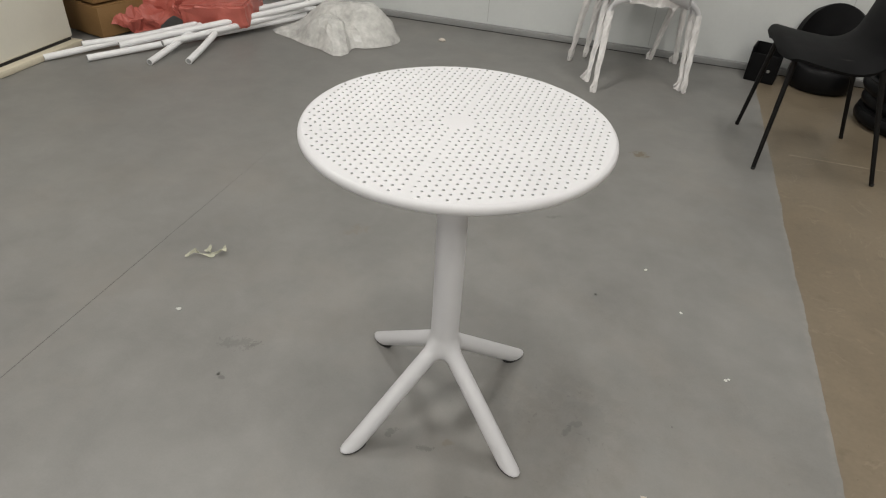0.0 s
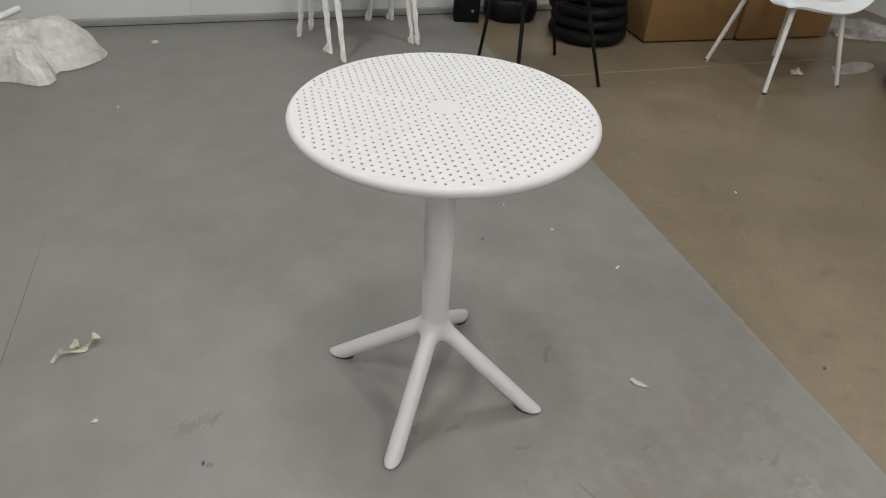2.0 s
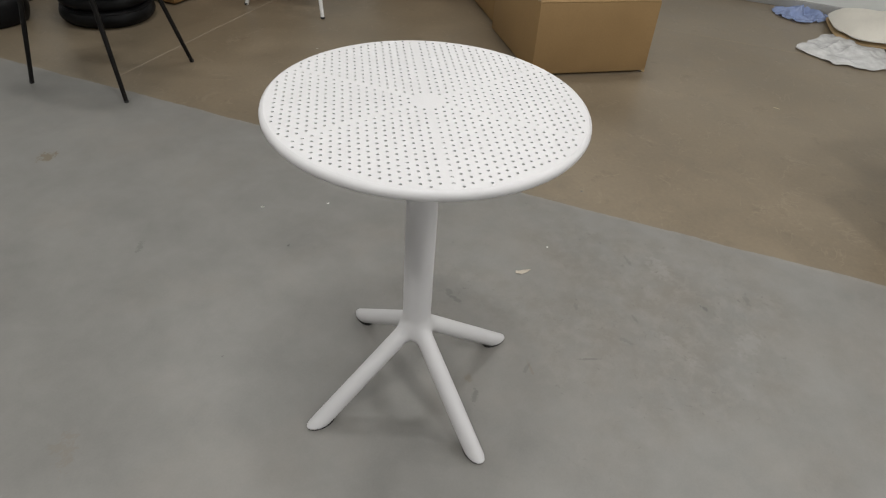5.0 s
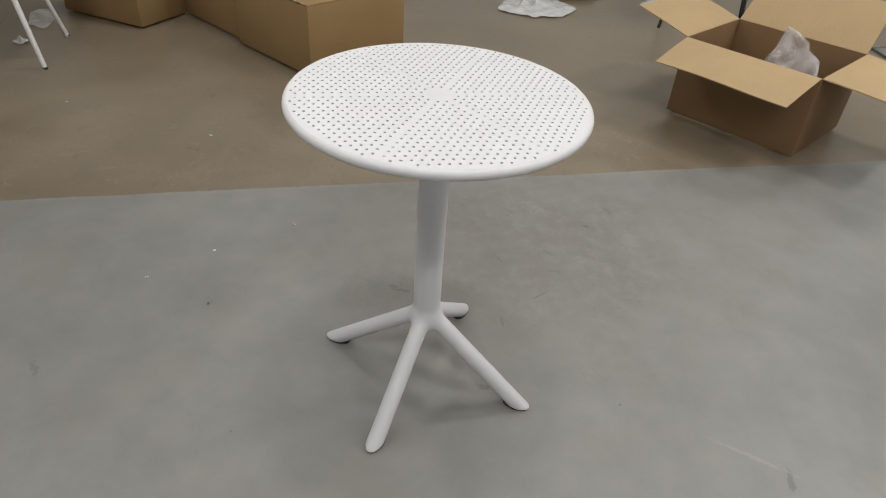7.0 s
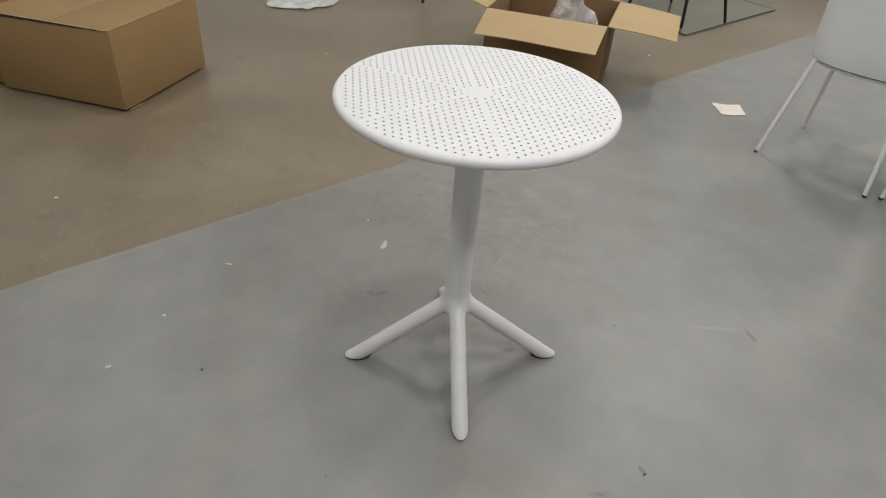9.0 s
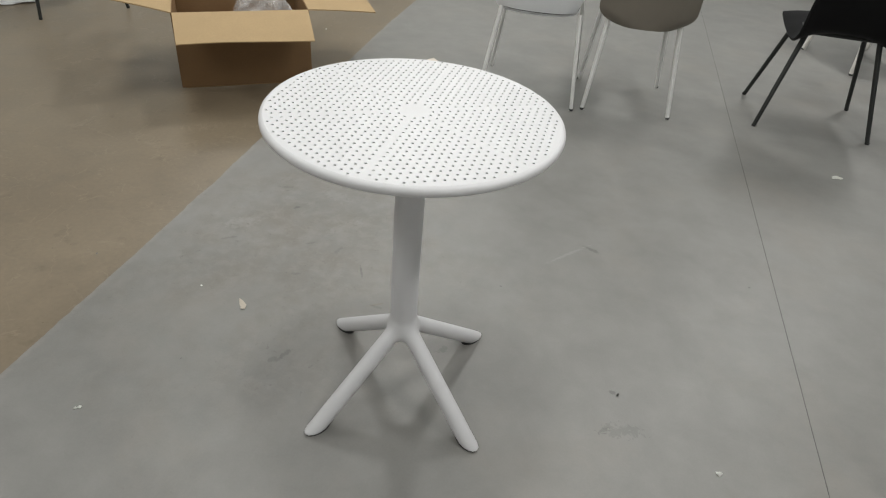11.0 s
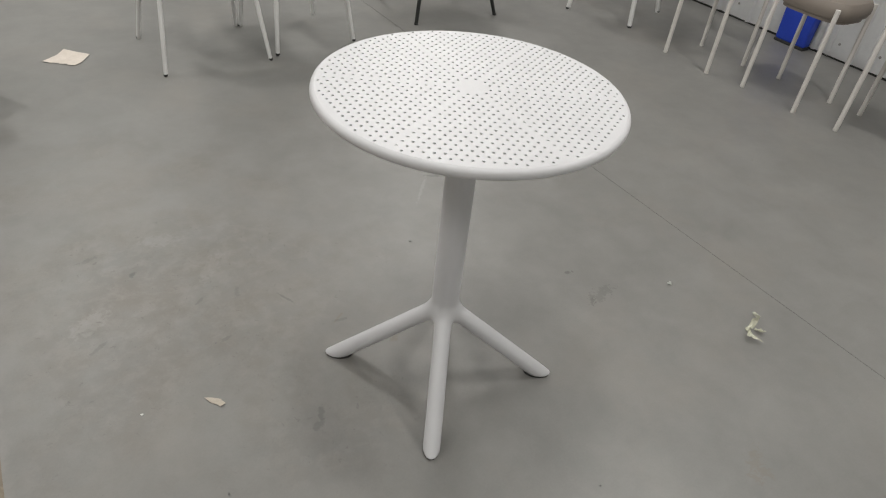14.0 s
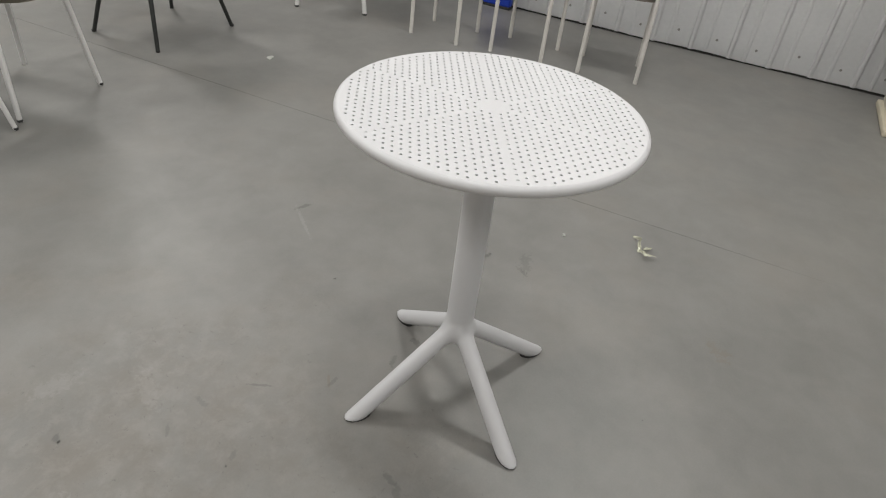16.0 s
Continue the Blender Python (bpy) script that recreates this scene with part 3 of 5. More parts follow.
    for lu, lv, share, length in LAMP_ROWS:
        fx = thing("assumed_fitting", hall_pose(lu, lv, CEILING - 0.08), "assumed white light fitting under the ceiling, out of view", "ceiling light", "ceiling lights")
        part("housing", box_bm(0.34, length + 0.1, 0.05, 0.006, (0, 0, 0.03)), "white_metal", fx)
        part("diffuser", box_bm(0.28, length, 0.028, 0.006, (0, 0, 0.002)), "glow", fx)


build_hall()


# ---------------------------------------------------------------- the white cafe table
TOP_Z = 0.765
TILT = pose(0.0030, 0.0010, 0, 0.1, -0.5, 0)  # column and top lean a little


def perforated_top():
    """Round top with a triangular pattern of drilled holes, left out along three diameters and round the middle."""
    from mathutils.geometry import delaunay_2d_cdt
    a, hole, plate = 0.0171, 0.0028, 0.0055
    n_out, n_hole = 120, 10
    turn = radians(18)
    flat_r = 0.2905
    verts = [Vector((flat_r * math.cos(2 * math.pi * i / n_out), flat_r * math.sin(2 * math.pi * i / n_out))) for i in range(n_out)]
    edges = [(i, (i + 1) % n_out) for i in range(n_out)]
    holes = []
    nudge = 0.32                                # each sector's rows move in towards the ribs
    for k in range(6):
        e1 = (math.cos(turn + k * math.pi / 3), math.sin(turn + k * math.pi / 3))
        e2 = (math.cos(turn + (k + 1) * math.pi / 3), math.sin(turn + (k + 1) * math.pi / 3))
        for i in range(1, 22):
            for j in range(1, 22):
                p, q = a * (i - nudge), a * (j - nudge)
                px, py = p * e1[0] + q * e2[0], p * e1[1] + q * e2[1]
                if 0.0345 < math.hypot(px, py) < 0.2850:
                    holes.append((px, py, j == 1 and i > 3))
    for hx, hy, _ in holes:
        base = len(verts)
        verts += [Vector((hx + hole * math.cos(2 * math.pi * k / n_hole), hy + hole * math.sin(2 * math.pi * k / n_hole))) for k in range(n_hole)]
        edges += [(base + k, base + (k + 1) % n_hole) for k in range(n_hole)]
    cv, ce, cf, ov, oe, of = delaunay_2d_cdt(verts, edges, [], 1, 1e-7)
    cell = {}
    for hx, hy, _ in holes:
        cell.setdefault((int(hx // 0.02), int(hy // 0.02)), []).append((hx, hy))

    def in_hole(c):
        bx, by = int(c.x // 0.02), int(c.y // 0.02)
        return any(math.hypot(c.x - hx, c.y - hy) < hole * 0.93 for i in (-1, 0, 1) for j in (-1, 0, 1) for hx, hy in cell.get((bx + i, by + j), ()))
    tris = [f for f in cf if not in_hole(sum((cv[i] for i in f), Vector((0, 0))) / len(f)) and (sum((cv[i] for i in f), Vector((0, 0))) / len(f)).length < flat_r]
    coords, faces = [], []
    n = len(cv)
    dish = lambda p: -0.0012 * (p.length / 0.29) ** 8
    coords += [(p.x, p.y, dish(p)) for p in cv] + [(p.x, p.y, -plate) for p in cv]
    for f in tris:
        faces.append(tuple(f))
        faces.append(tuple(n + i for i in reversed(f)))
    for hx, hy, blind in holes:
        b = len(coords)
        ring = [(hx + hole * math.cos(2 * math.pi * k / n_hole), hy + hole * math.sin(2 * math.pi * k / n_hole)) for k in range(n_hole)]
        low = -0.0021 if blind else -plate
        zt = dish(Vector((hx, hy)))
        coords += [(x, y, zt) for x, y in ring] + [(x, y, low) for x, y in ring]
        for k in range(n_hole):
            j = (k + 1) % n_hole
            faces.append((b + k, b + n_hole + k, b + n_hole + j, b + j))
        if blind:
            faces.append(tuple(b + n_hole + k for k in range(n_hole)))
    me = bpy.data.meshes.new("tabletop")
    me.from_pydata(coords, [], faces)
    me.materials.append(MAT["plastic"])
    return me


def surface_net(field, lo, step, shape):
    """The zero surface of a field sampled on a grid, as points and quads."""
    inside = field < 0
    nx, ny, nz = shape
    corner = [(i, j, k) for i in (0, 1) for j in (0, 1) for k in (0, 1)]
    cells = [inside[i:nx - 1 + i, j:ny - 1 + j, k:nz - 1 + k] for i, j, k in corner]
    count = sum(c.astype(np.int8) for c in cells)
    active = np.argwhere((count > 0) & (count < 8))
    index = -np.ones((nx - 1, ny - 1, nz - 1), dtype=np.int64)
    index[tuple(active.T)] = np.arange(len(active))
    total, weight = np.zeros((len(active), 3)), np.zeros(len(active))
    for a in range(8):
        for b in range(a + 1, 8):
            ca, cb = np.array(corner[a]), np.array(corner[b])
            if np.abs(ca - cb).sum() != 1:
                continue
            fa, fb = field[tuple((active + ca).T)], field[tuple((active + cb).T)]
            cross = (fa < 0) != (fb < 0)
            t = np.where(cross, fa / np.where(cross, fa - fb, 1.0), 0.0)
            total += np.where(cross[:, None], ca + (cb - ca) * t[:, None], 0.0)
            weight += cross
    pts = np.array(lo) + step * (active + total / weight[:, None])
    quads = []
    for ax in range(3):
        o1, o2 = [(1, 2), (2, 0), (0, 1)][ax]
        sl0 = [slice(1, -1)] * 3
        sl1 = [slice(1, -1)] * 3
        sl0[ax], sl1[ax] = slice(0, -1), slice(1, None)
        a, b = inside[tuple(sl0)], inside[tuple(sl1)]
        for flip, m in ((False, a & ~b), (True, ~a & b)):
            p = np.argwhere(m) + 1
            p[:, ax] -= 1
            e1, e2 = np.zeros(3, dtype=int), np.zeros(3, dtype=int)
            e1[o1], e2[o2] = 1, 1
            q = np.stack([index[tuple((p - e1 - e2).T)], index[tuple((p - e2).T)], index[tuple(p.T)], index[tuple((p - e1).T)]], 1)
            quads.append(q[:, ::-1] if flip else q)
    return pts, np.concatenate(quads)


LEG_SLOPE, LEG_R, LEG_OUT, COLUMN_R = 0.78, 0.0200, 0.2985, 0.0325


def table_base():
    """Column foot and four splayed legs, blended into one another; returns points, quads and the leg each quad belongs to."""
    step = 0.0036
    shape = (172, 172, 90)
    lo = (-0.5 * step * (shape[0] - 1), -0.5 * step * (shape[1] - 1), -0.006)
    x, y, z = [lo[i] + step * np.arange(shape[i]) for i in range(3)]
    X, Y, Z = np.meshgrid(x, y, z, indexing="ij")
    col = np.hypot(X, Y) - COLUMN_R
    d = np.sqrt(np.maximum(col + 0.012, 0) ** 2 + np.maximum(0.170 + 0.012 - Z, 0) ** 2) - 0.012
    d = np.where((col + 0.012 < 0) & (0.182 - Z < 0), np.maximum(col, 0.170 - Z), d)
    run = LEG_OUT - LEG_R / math.sin(math.atan(LEG_SLOPE))
    top = run * LEG_SLOPE
    for k in range(4):
        az = radians(45 + 90 * k)
        a = np.array((0.0, 0.0, top + 0.004))
        b = np.array((run * math.cos(az), run * math.sin(az), 0.0)) * 1.0
        b = b + (b - np.array((0, 0, top))) * 0.12
        ab = b - a
        t = np.clip(((X - a[0]) * ab[0] + (Y - a[1]) * ab[1] + (Z - a[2]) * ab[2]) / (ab @ ab), 0.06, 1)
        leg = np.sqrt((X - a[0] - t * ab[0]) ** 2 + (Y - a[1] - t * ab[1]) ** 2 + (Z - a[2] - t * ab[2]) ** 2) - LEG_R
        kk = 0.020
        h = np.clip(0.5 + 0.5 * (leg - d) / kk, 0, 1)
        d = leg * (1 - h) + d * h - kk * h * (1 - h)
    # legs end flat, with a soft edge, on their pads
    cut = 0.003 - Z
    kk = 0.003
    h = np.clip(0.5 - 0.5 * (cut - d) / kk, 0, 1)
    d = cut * (1 - h) + d * h + kk * h * (1 - h)
    return surface_net(d, lo, step, shape)


def build_table():
    table = thing("cafe_table", pose(0, 0, 0, 0, 0, -0.32), "white plastic round cafe table with perforated top and four splayed legs", "table")
    top = new("tabletop", perforated_top())
    top.matrix_basis = TILT @ pose(0, 0, TOP_Z)
    top.parent = table
    top["label"] = "white round top drilled with small holes"
    prof = [(0.2904, TOP_Z - 0.0012)]
    for k in range(0, 13):
        a = radians(80 - k * 15)
        prof.append((0.2885 + 0.0105 * math.cos(a), TOP_Z - 0.0117 + 0.0105 * math.sin(a)))
    prof += [(0.2850, TOP_Z - 0.0208), (0.2830, TOP_Z - 0.006), (0.2904, TOP_Z - 0.005)]
    part("rim", lathe_bm(prof, 120), "plastic", table, at=TILT)
    part("column", lathe_bm([(COLUMN_R, 0.296), (COLUMN_R, 0.45), (COLUMN_R, 0.70), (0.036, 0.725), (0.060, 0.7515), (0.075, 0.7596)], 48), "plastic", table, at=TILT)
    for k in range(6):
        az = radians(18 + 60 * k)
        bm = box_bm(0.22, 0.005, 0.016, 0.001, (0.165, 0, TOP_Z - 0.0212))
        part("underside_rib", bm, "plastic", table, at=TILT @ pose(0, 0, 0, 0, 0, 18 + 60 * k))
    pts, quads = table_base()
    mid = pts[quads].mean(1)
    keep = mid[:, 2] < 0.298
    pts_r = np.hypot(mid[:, 0], mid[:, 1])
    which = np.where(pts_r < 0.075, 4, (np.degrees(np.arctan2(mid[:, 1], mid[:, 0])) % 360 // 90).astype(int))
    for k in range(5):
        q = quads[keep & (which == k)]
        used, inv = np.unique(q, return_inverse=True)
        me = bpy.data.meshes.new("leg" if k < 4 else "hub")
        me.from_pydata(pts[used].tolist(), [], inv.reshape(-1, 4).tolist())
        me.materials.append(MAT["plastic"])
        me.shade_smooth()
        ob = new("leg" if k < 4 else "hub", me)
        ob.parent = table
        if k < 4:
            bm = bmesh.new()
            az = radians(45 + 90 * k)
            ring = []
            for j in range(24):
                t = 2 * math.pi * j / 24
                r, s = 0.2560 + 0.0335 * math.cos(t), 0.0190 * math.sin(t)
                ring.append((r * math.cos(az) - s * math.sin(az), r * math.sin(az) + s * math.cos(az)))
            lo = [bm.verts.new((x, y, 0)) for x, y in ring]
            hi = [bm.verts.new((x, y, 0.0045)) for x, y in ring]
            bm.faces.new(list(reversed(lo)))
            bm.faces.new(hi)
            for j in range(24):
                bm.faces.new((lo[j], lo[(j + 1) % 24], hi[(j + 1) % 24], hi[j]))
            part("foot_pad", bm, "rubber", ob, "thin dark rubber pad")


build_table()


# ---------------------------------------------------------------- chairs and stools
def stick(parent, foot, head, r_foot, r_head, mat, name="leg", glide=None):
    ob = part(name, tube_bm([foot, Vector(foot).lerp(Vector(head), 0.5), head], lambda t: r_foot + (r_head - r_foot) * t, 12), mat, parent)
    if glide:
        part("glide", lathe_bm([(0, -0.001), (r_foot * 0.95, -0.001), (r_foot * 1.04, 0.002), (r_foot * 1.04, 0.009), (0, 0.009)], 12), glide, ob, at=pose(foot[0], foot[1], foot[2] + 0.001))
    return ob


def shell_bm(profile, widths, curl, thick, rows=34, cols=25, power=2.6):
    """A moulded chair shell. profile: (y, z) from the seat's front to the back's top; widths: half widths along it; curl: how far its edges turn up."""
    line = spline([(0, y, z) for y, z in profile], 8)
    total = len(line) - 1

    def at(seq, t):
        x = t * (len(seq) - 1)
        i = min(int(x), len(seq) - 2)
        return seq[i] + (seq[i + 1] - seq[i]) * (x - i)

    def fn(u, v):
        x = u * total
        i = min(int(x), total - 1)
        p = line[i].lerp(line[i + 1], x - i)
        d = (line[i + 1] - line[i]).normalized()
        up = Vector((0, d.z, -d.y))
        e = abs(2 * u - 1)
        taper = max(1 - e ** 9, 0.0) ** 0.45 * 0.55 + 0.45
        s = 2 * v - 1
        w = at(widths, u) * taper
        return Vector((w * s, p.y, p.z)) + up * (at(curl, u) * abs(s) ** power)
    return sheet_bm(fn, rows, cols, thick)


def four_legs(chair, feet, heads, rf, rh, mat, glide="rubber"):
    for f, h in zip(feet, heads):
        stick(chair, (*f, 0.0), h, rf, rh, mat, glide=glide)


def square(w, d, z=None):
    pts = [(-w, -d), (w, -d), (w, d), (-w, d)]
    return pts if z is None else [(x, y, z) for x, y in pts]


def shell_chair(name, m, label, shell, metal, half, leg_r, seat_z=0.45, width=0.235, back=0.80, splay=0.05, curl=0.05, group="", depth=1.0, ahead=0.0, rake=0.0):
    """A moulded shell on four splayed thin legs; it faces its own +y."""
    c = thing(name, m, label, "chair", group)
    w, d = half
    prof = [(0.225, seat_z - 0.02), (0.17, seat_z + 0.005), (0.03, seat_z), (-0.11, seat_z - 0.002), (-0.19, seat_z + 0.035), (-0.235, seat_z + 0.14), (-0.27, back - 0.12), (-0.295, back)]
    prof = [(y * depth + ahead, z) for y, z in prof]
    wid = [width * k for k in (0.92, 1.0, 1.0, 0.98, 0.97, 0.98, 0.96, 0.84)]
    cur = [-curl * k for k in (0.25, 0.4, 0.75, 1.0, 1.25, 1.1, 0.8, 0.5)]
    part("shell", shell_bm(prof, wid, cur, 0.012), shell, c)
    heads = [(x, y + rake, z) for x, y, z in square(w - splay, d - splay, seat_z - 0.018)]
    four_legs(c, square(w, d), heads, leg_r, leg_r * 1.25, metal)
    part("seat_frame", tube_bm([*heads, heads[0]], leg_r, 8), metal, c)
    return c


def tub_chair(name, m, label, shell, metal, half, leg_r, seat_z, width, back, group=""):
    """A round-backed tub on four thin legs; it faces its own +y, its back comes down to the legs."""
    c = thing(name, m, label, "chair", group)
    w, d = half

    def back_fn(u, v):
        a = radians(-168 + 156 * u)            # wraps round behind the sitter
        side = abs(2 * u - 1)
        top = seat_z + 0.10 + (back - seat_z - 0.10) * (1 - side ** 3) ** 0.7
        low = seat_z - 0.050 + 0.050 * max(side - 0.72, 0.0) / 0.28
        belly = 0.955 + 0.045 * min(v * 5, 1) ** 0.5 + 0.015 * v
        return Vector((width * 1.03 * belly * math.copysign(abs(math.cos(a)) ** 0.75, math.cos(a)) - 0.014, 0.02 - width * 0.98 * belly * abs(math.sin(a)) ** 0.75, low + (top - low) * v))
    part("backrest", sheet_bm(back_fn, 49, 21, 0.026), shell, c)
    bm = box_bm(0.39, 0.36, 0.045, 0.020, (-0.010, 0.105, seat_z - 0.038), 4)
    for v in bm.verts:                          # the pan narrows and rounds towards the back
        v.co.x *= 1 - 0.34 * max((0.10 - v.co.y) / 0.175, 0.0) ** 1.3
        v.co.z += 0.018 * (abs(v.co.x) / width) ** 2
    part("seat", bm, "white_shell", c)

    def rim(z, k):
        turns = [radians(-176 + 172 * i / 40) for i in range(41)]
        return [(width * k * 1.03 * math.copysign(abs(math.cos(a)) ** 0.75, math.cos(a)) - 0.014, 0.02 - width * k * 0.98 * abs(math.sin(a)) ** 0.75, z) for a in turns]
    part("seat_piping", tube_bm(rim(seat_z - 0.057, 0.93), 0.004, 8), "dark_metal", c, "thin dark seam under the shell")
    part("seat_rim", tube_bm(rim(seat_z - 0.065, 0.925), 0.007, 8), shell, c)
    for (x, y), (hx, hy, hz) in zip(square(w, d), square(w - 0.050, d - 0.095, seat_z - 0.056)):
        stick(c, (x, y, 0.0), (hx + 0.010, hy, hz), leg_r, leg_r * 1.15, metal, glide="rubber")
    return c


def flat_back_chair(name, m, label, shell, metal, half, leg_r, seat_z, wb, wt, back, group=""):
    """A padded seat with a tall curved back that reaches below the seat; faces +y."""
    c = thing(name, m, label, "chair", group)
    w, d = half

    def fn(u, v):
        s = 2 * u - 1
        e = 1 - max(1 - (1 - abs(2 * v - 1)) * 3.6, 0) ** 2.4 * 0.30
        hw = (wb + (wt - wb) * v) * e
        return Vector((hw * s, -0.235 - 0.07 * v + 0.075 * s * s, seat_z - 0.045 + (back - seat_z + 0.045) * v + 0.012 * s * s))
    part("backrest", sheet_bm(fn, 33, 29, 0.03), shell, c)
    bm = box_bm(0.36, 0.40, 0.06, 0.025, (0, 0.035, seat_z - 0.035), 4)
    part("seat", bm, shell, c)
    four_legs(c, square(w, d), square(w - 0.045, d - 0.055, seat_z - 0.03), leg_r, leg_r * 1.2, metal)
    return c


def stool(m, label, cushion, w, d):
    """A low stool: a thick cushion held between four straight tube legs."""
    c = thing("stool", m, label, "stool", "stools along the ribbed wall")
    def pad(profile):
        bm = lathe_bm(profile, 40)
        for v in bm.verts:                      # square with well rounded corners
            r = math.hypot(v.co.x, v.co.y)
            if r > 1e-6:
                cx, cy = v.co.x / r, v.co.y / r
                v.co.x = r * (w - 0.004) * math.copysign(abs(cx) ** 0.55, cx)
                v.co.y = r * (d + 0.030) * math.copysign(abs(cy) ** 0.55, cy)
        return bm
    part("seat", pad([(0, 0.408), (0.86, 0.408), (0.95, 0.414), (0.995, 0.432), (1.0, 0.448), (0.985, 0.466), (0.93, 0.481), (0.80, 0.488), (0, 0.492)]), cushion, c)
    part("seat_base", pad([(0, 0.396), (0.88, 0.396), (0.88, 0.410), (0, 0.410)]), cushion, c)
    for x, y in square(w, d):
        s = 0.004 if x > 0 else -0.004
        stick(c, (x, y, 0), (x - s, y * 0.98, 0.462), 0.0105, 0.0105, "beige_metal", glide="beige_metal")
    return c


def facing(x, y, degrees, size=1.0):
    """Stands at (x, y) and faces that way, counted from +x."""
    return sized(pose(x, y, 0, 0, 0, degrees - 90), size)


shell_chair("black_chair", facing(1.437, 1.701, 174.21, 1.031), "black moulded shell chair on four thin black metal legs", "black", "black_metal", (0.228, 0.231), 0.0085, 0.475, 0.235, 0.82, 0.075, 0.04, depth=0.77, ahead=0.082, rake=0.045)
shell_chair("white_chair", facing(2.7, 1.268, 171.61, 1.034), "white moulded shell chair on slim white legs", "white_shell", "white_metal", (0.235, 0.232), 0.0105, 0.435, 0.23, 0.80, 0.085, 0.06)
tub_chair("grey_chair", facing(-0.438, -2.148, 260.96, 1.028), "pale grey tub chair with slim white metal legs", "grey_shell", "white_metal", (0.232, 0.228), 0.0088, 0.478, 0.205, 0.84)
flat_back_chair("taupe_chair", facing(-0.92, -2.104, 265.66, 1.035), "taupe high-backed chair with slim white metal legs", "taupe_shell", "white_metal", (0.204, 0.202), 0.0095, 0.462, 0.208, 0.203, 0.88)
shell_chair("dark_chair", facing(-1.85, -2.055, 258.58, 1.048), "dark chair on thin dark green-grey metal legs", "black", "dark_metal", (0.251, 0.206), 0.0095, 0.45, 0.22, 0.82, 0.10, 0.05)
flat_back_chair("brown_chair", facing(-2.815, -1.478, 10.11, 1.048), "taupe upholstered chair on pale metal legs beside the ribbed wall", "taupe_cloth", "white_metal", (0.198, 0.20), 0.0125, 0.44, 0.20, 0.22, 0.85)
flat_back_chair("taupe_chair", facing(-2.615, -3.083, 105.21, 1.064), "taupe chair with pale beige legs standing far back", "taupe_cloth", "beige_metal", (0.235, 0.215), 0.012, 0.45, 0.20, 0.22, 0.85)
shell_chair("dark_chair", facing(-3.398, -3.015, 59.9, 1.068), "dark chair on thin dark metal legs near the ribbed wall", "black", "dark_metal", (0.2, 0.2), 0.0095, 0.45, 0.21, 0.8, 0.07, 0.05)
stool(sized(pose(-2.613, -0.723, 0, 0, 0, -11.94), 1.043), "low stool with a white cushion and beige tube legs", "white_cloth", 0.140, 0.140)
stool(sized(pose(-2.562, -0.235, 0, 0, 0, -11.94), 1.042), "low stool with a taupe cushion and beige tube legs", "taupe_cloth", 0.140, 0.144)
stool(sized(pose(-2.518, 0.247, 0, 0, 0, -0.98), 1.041), "low stool with a grey-taupe cushion and pale tube legs", "taupe_cloth", 0.136, 0.150)


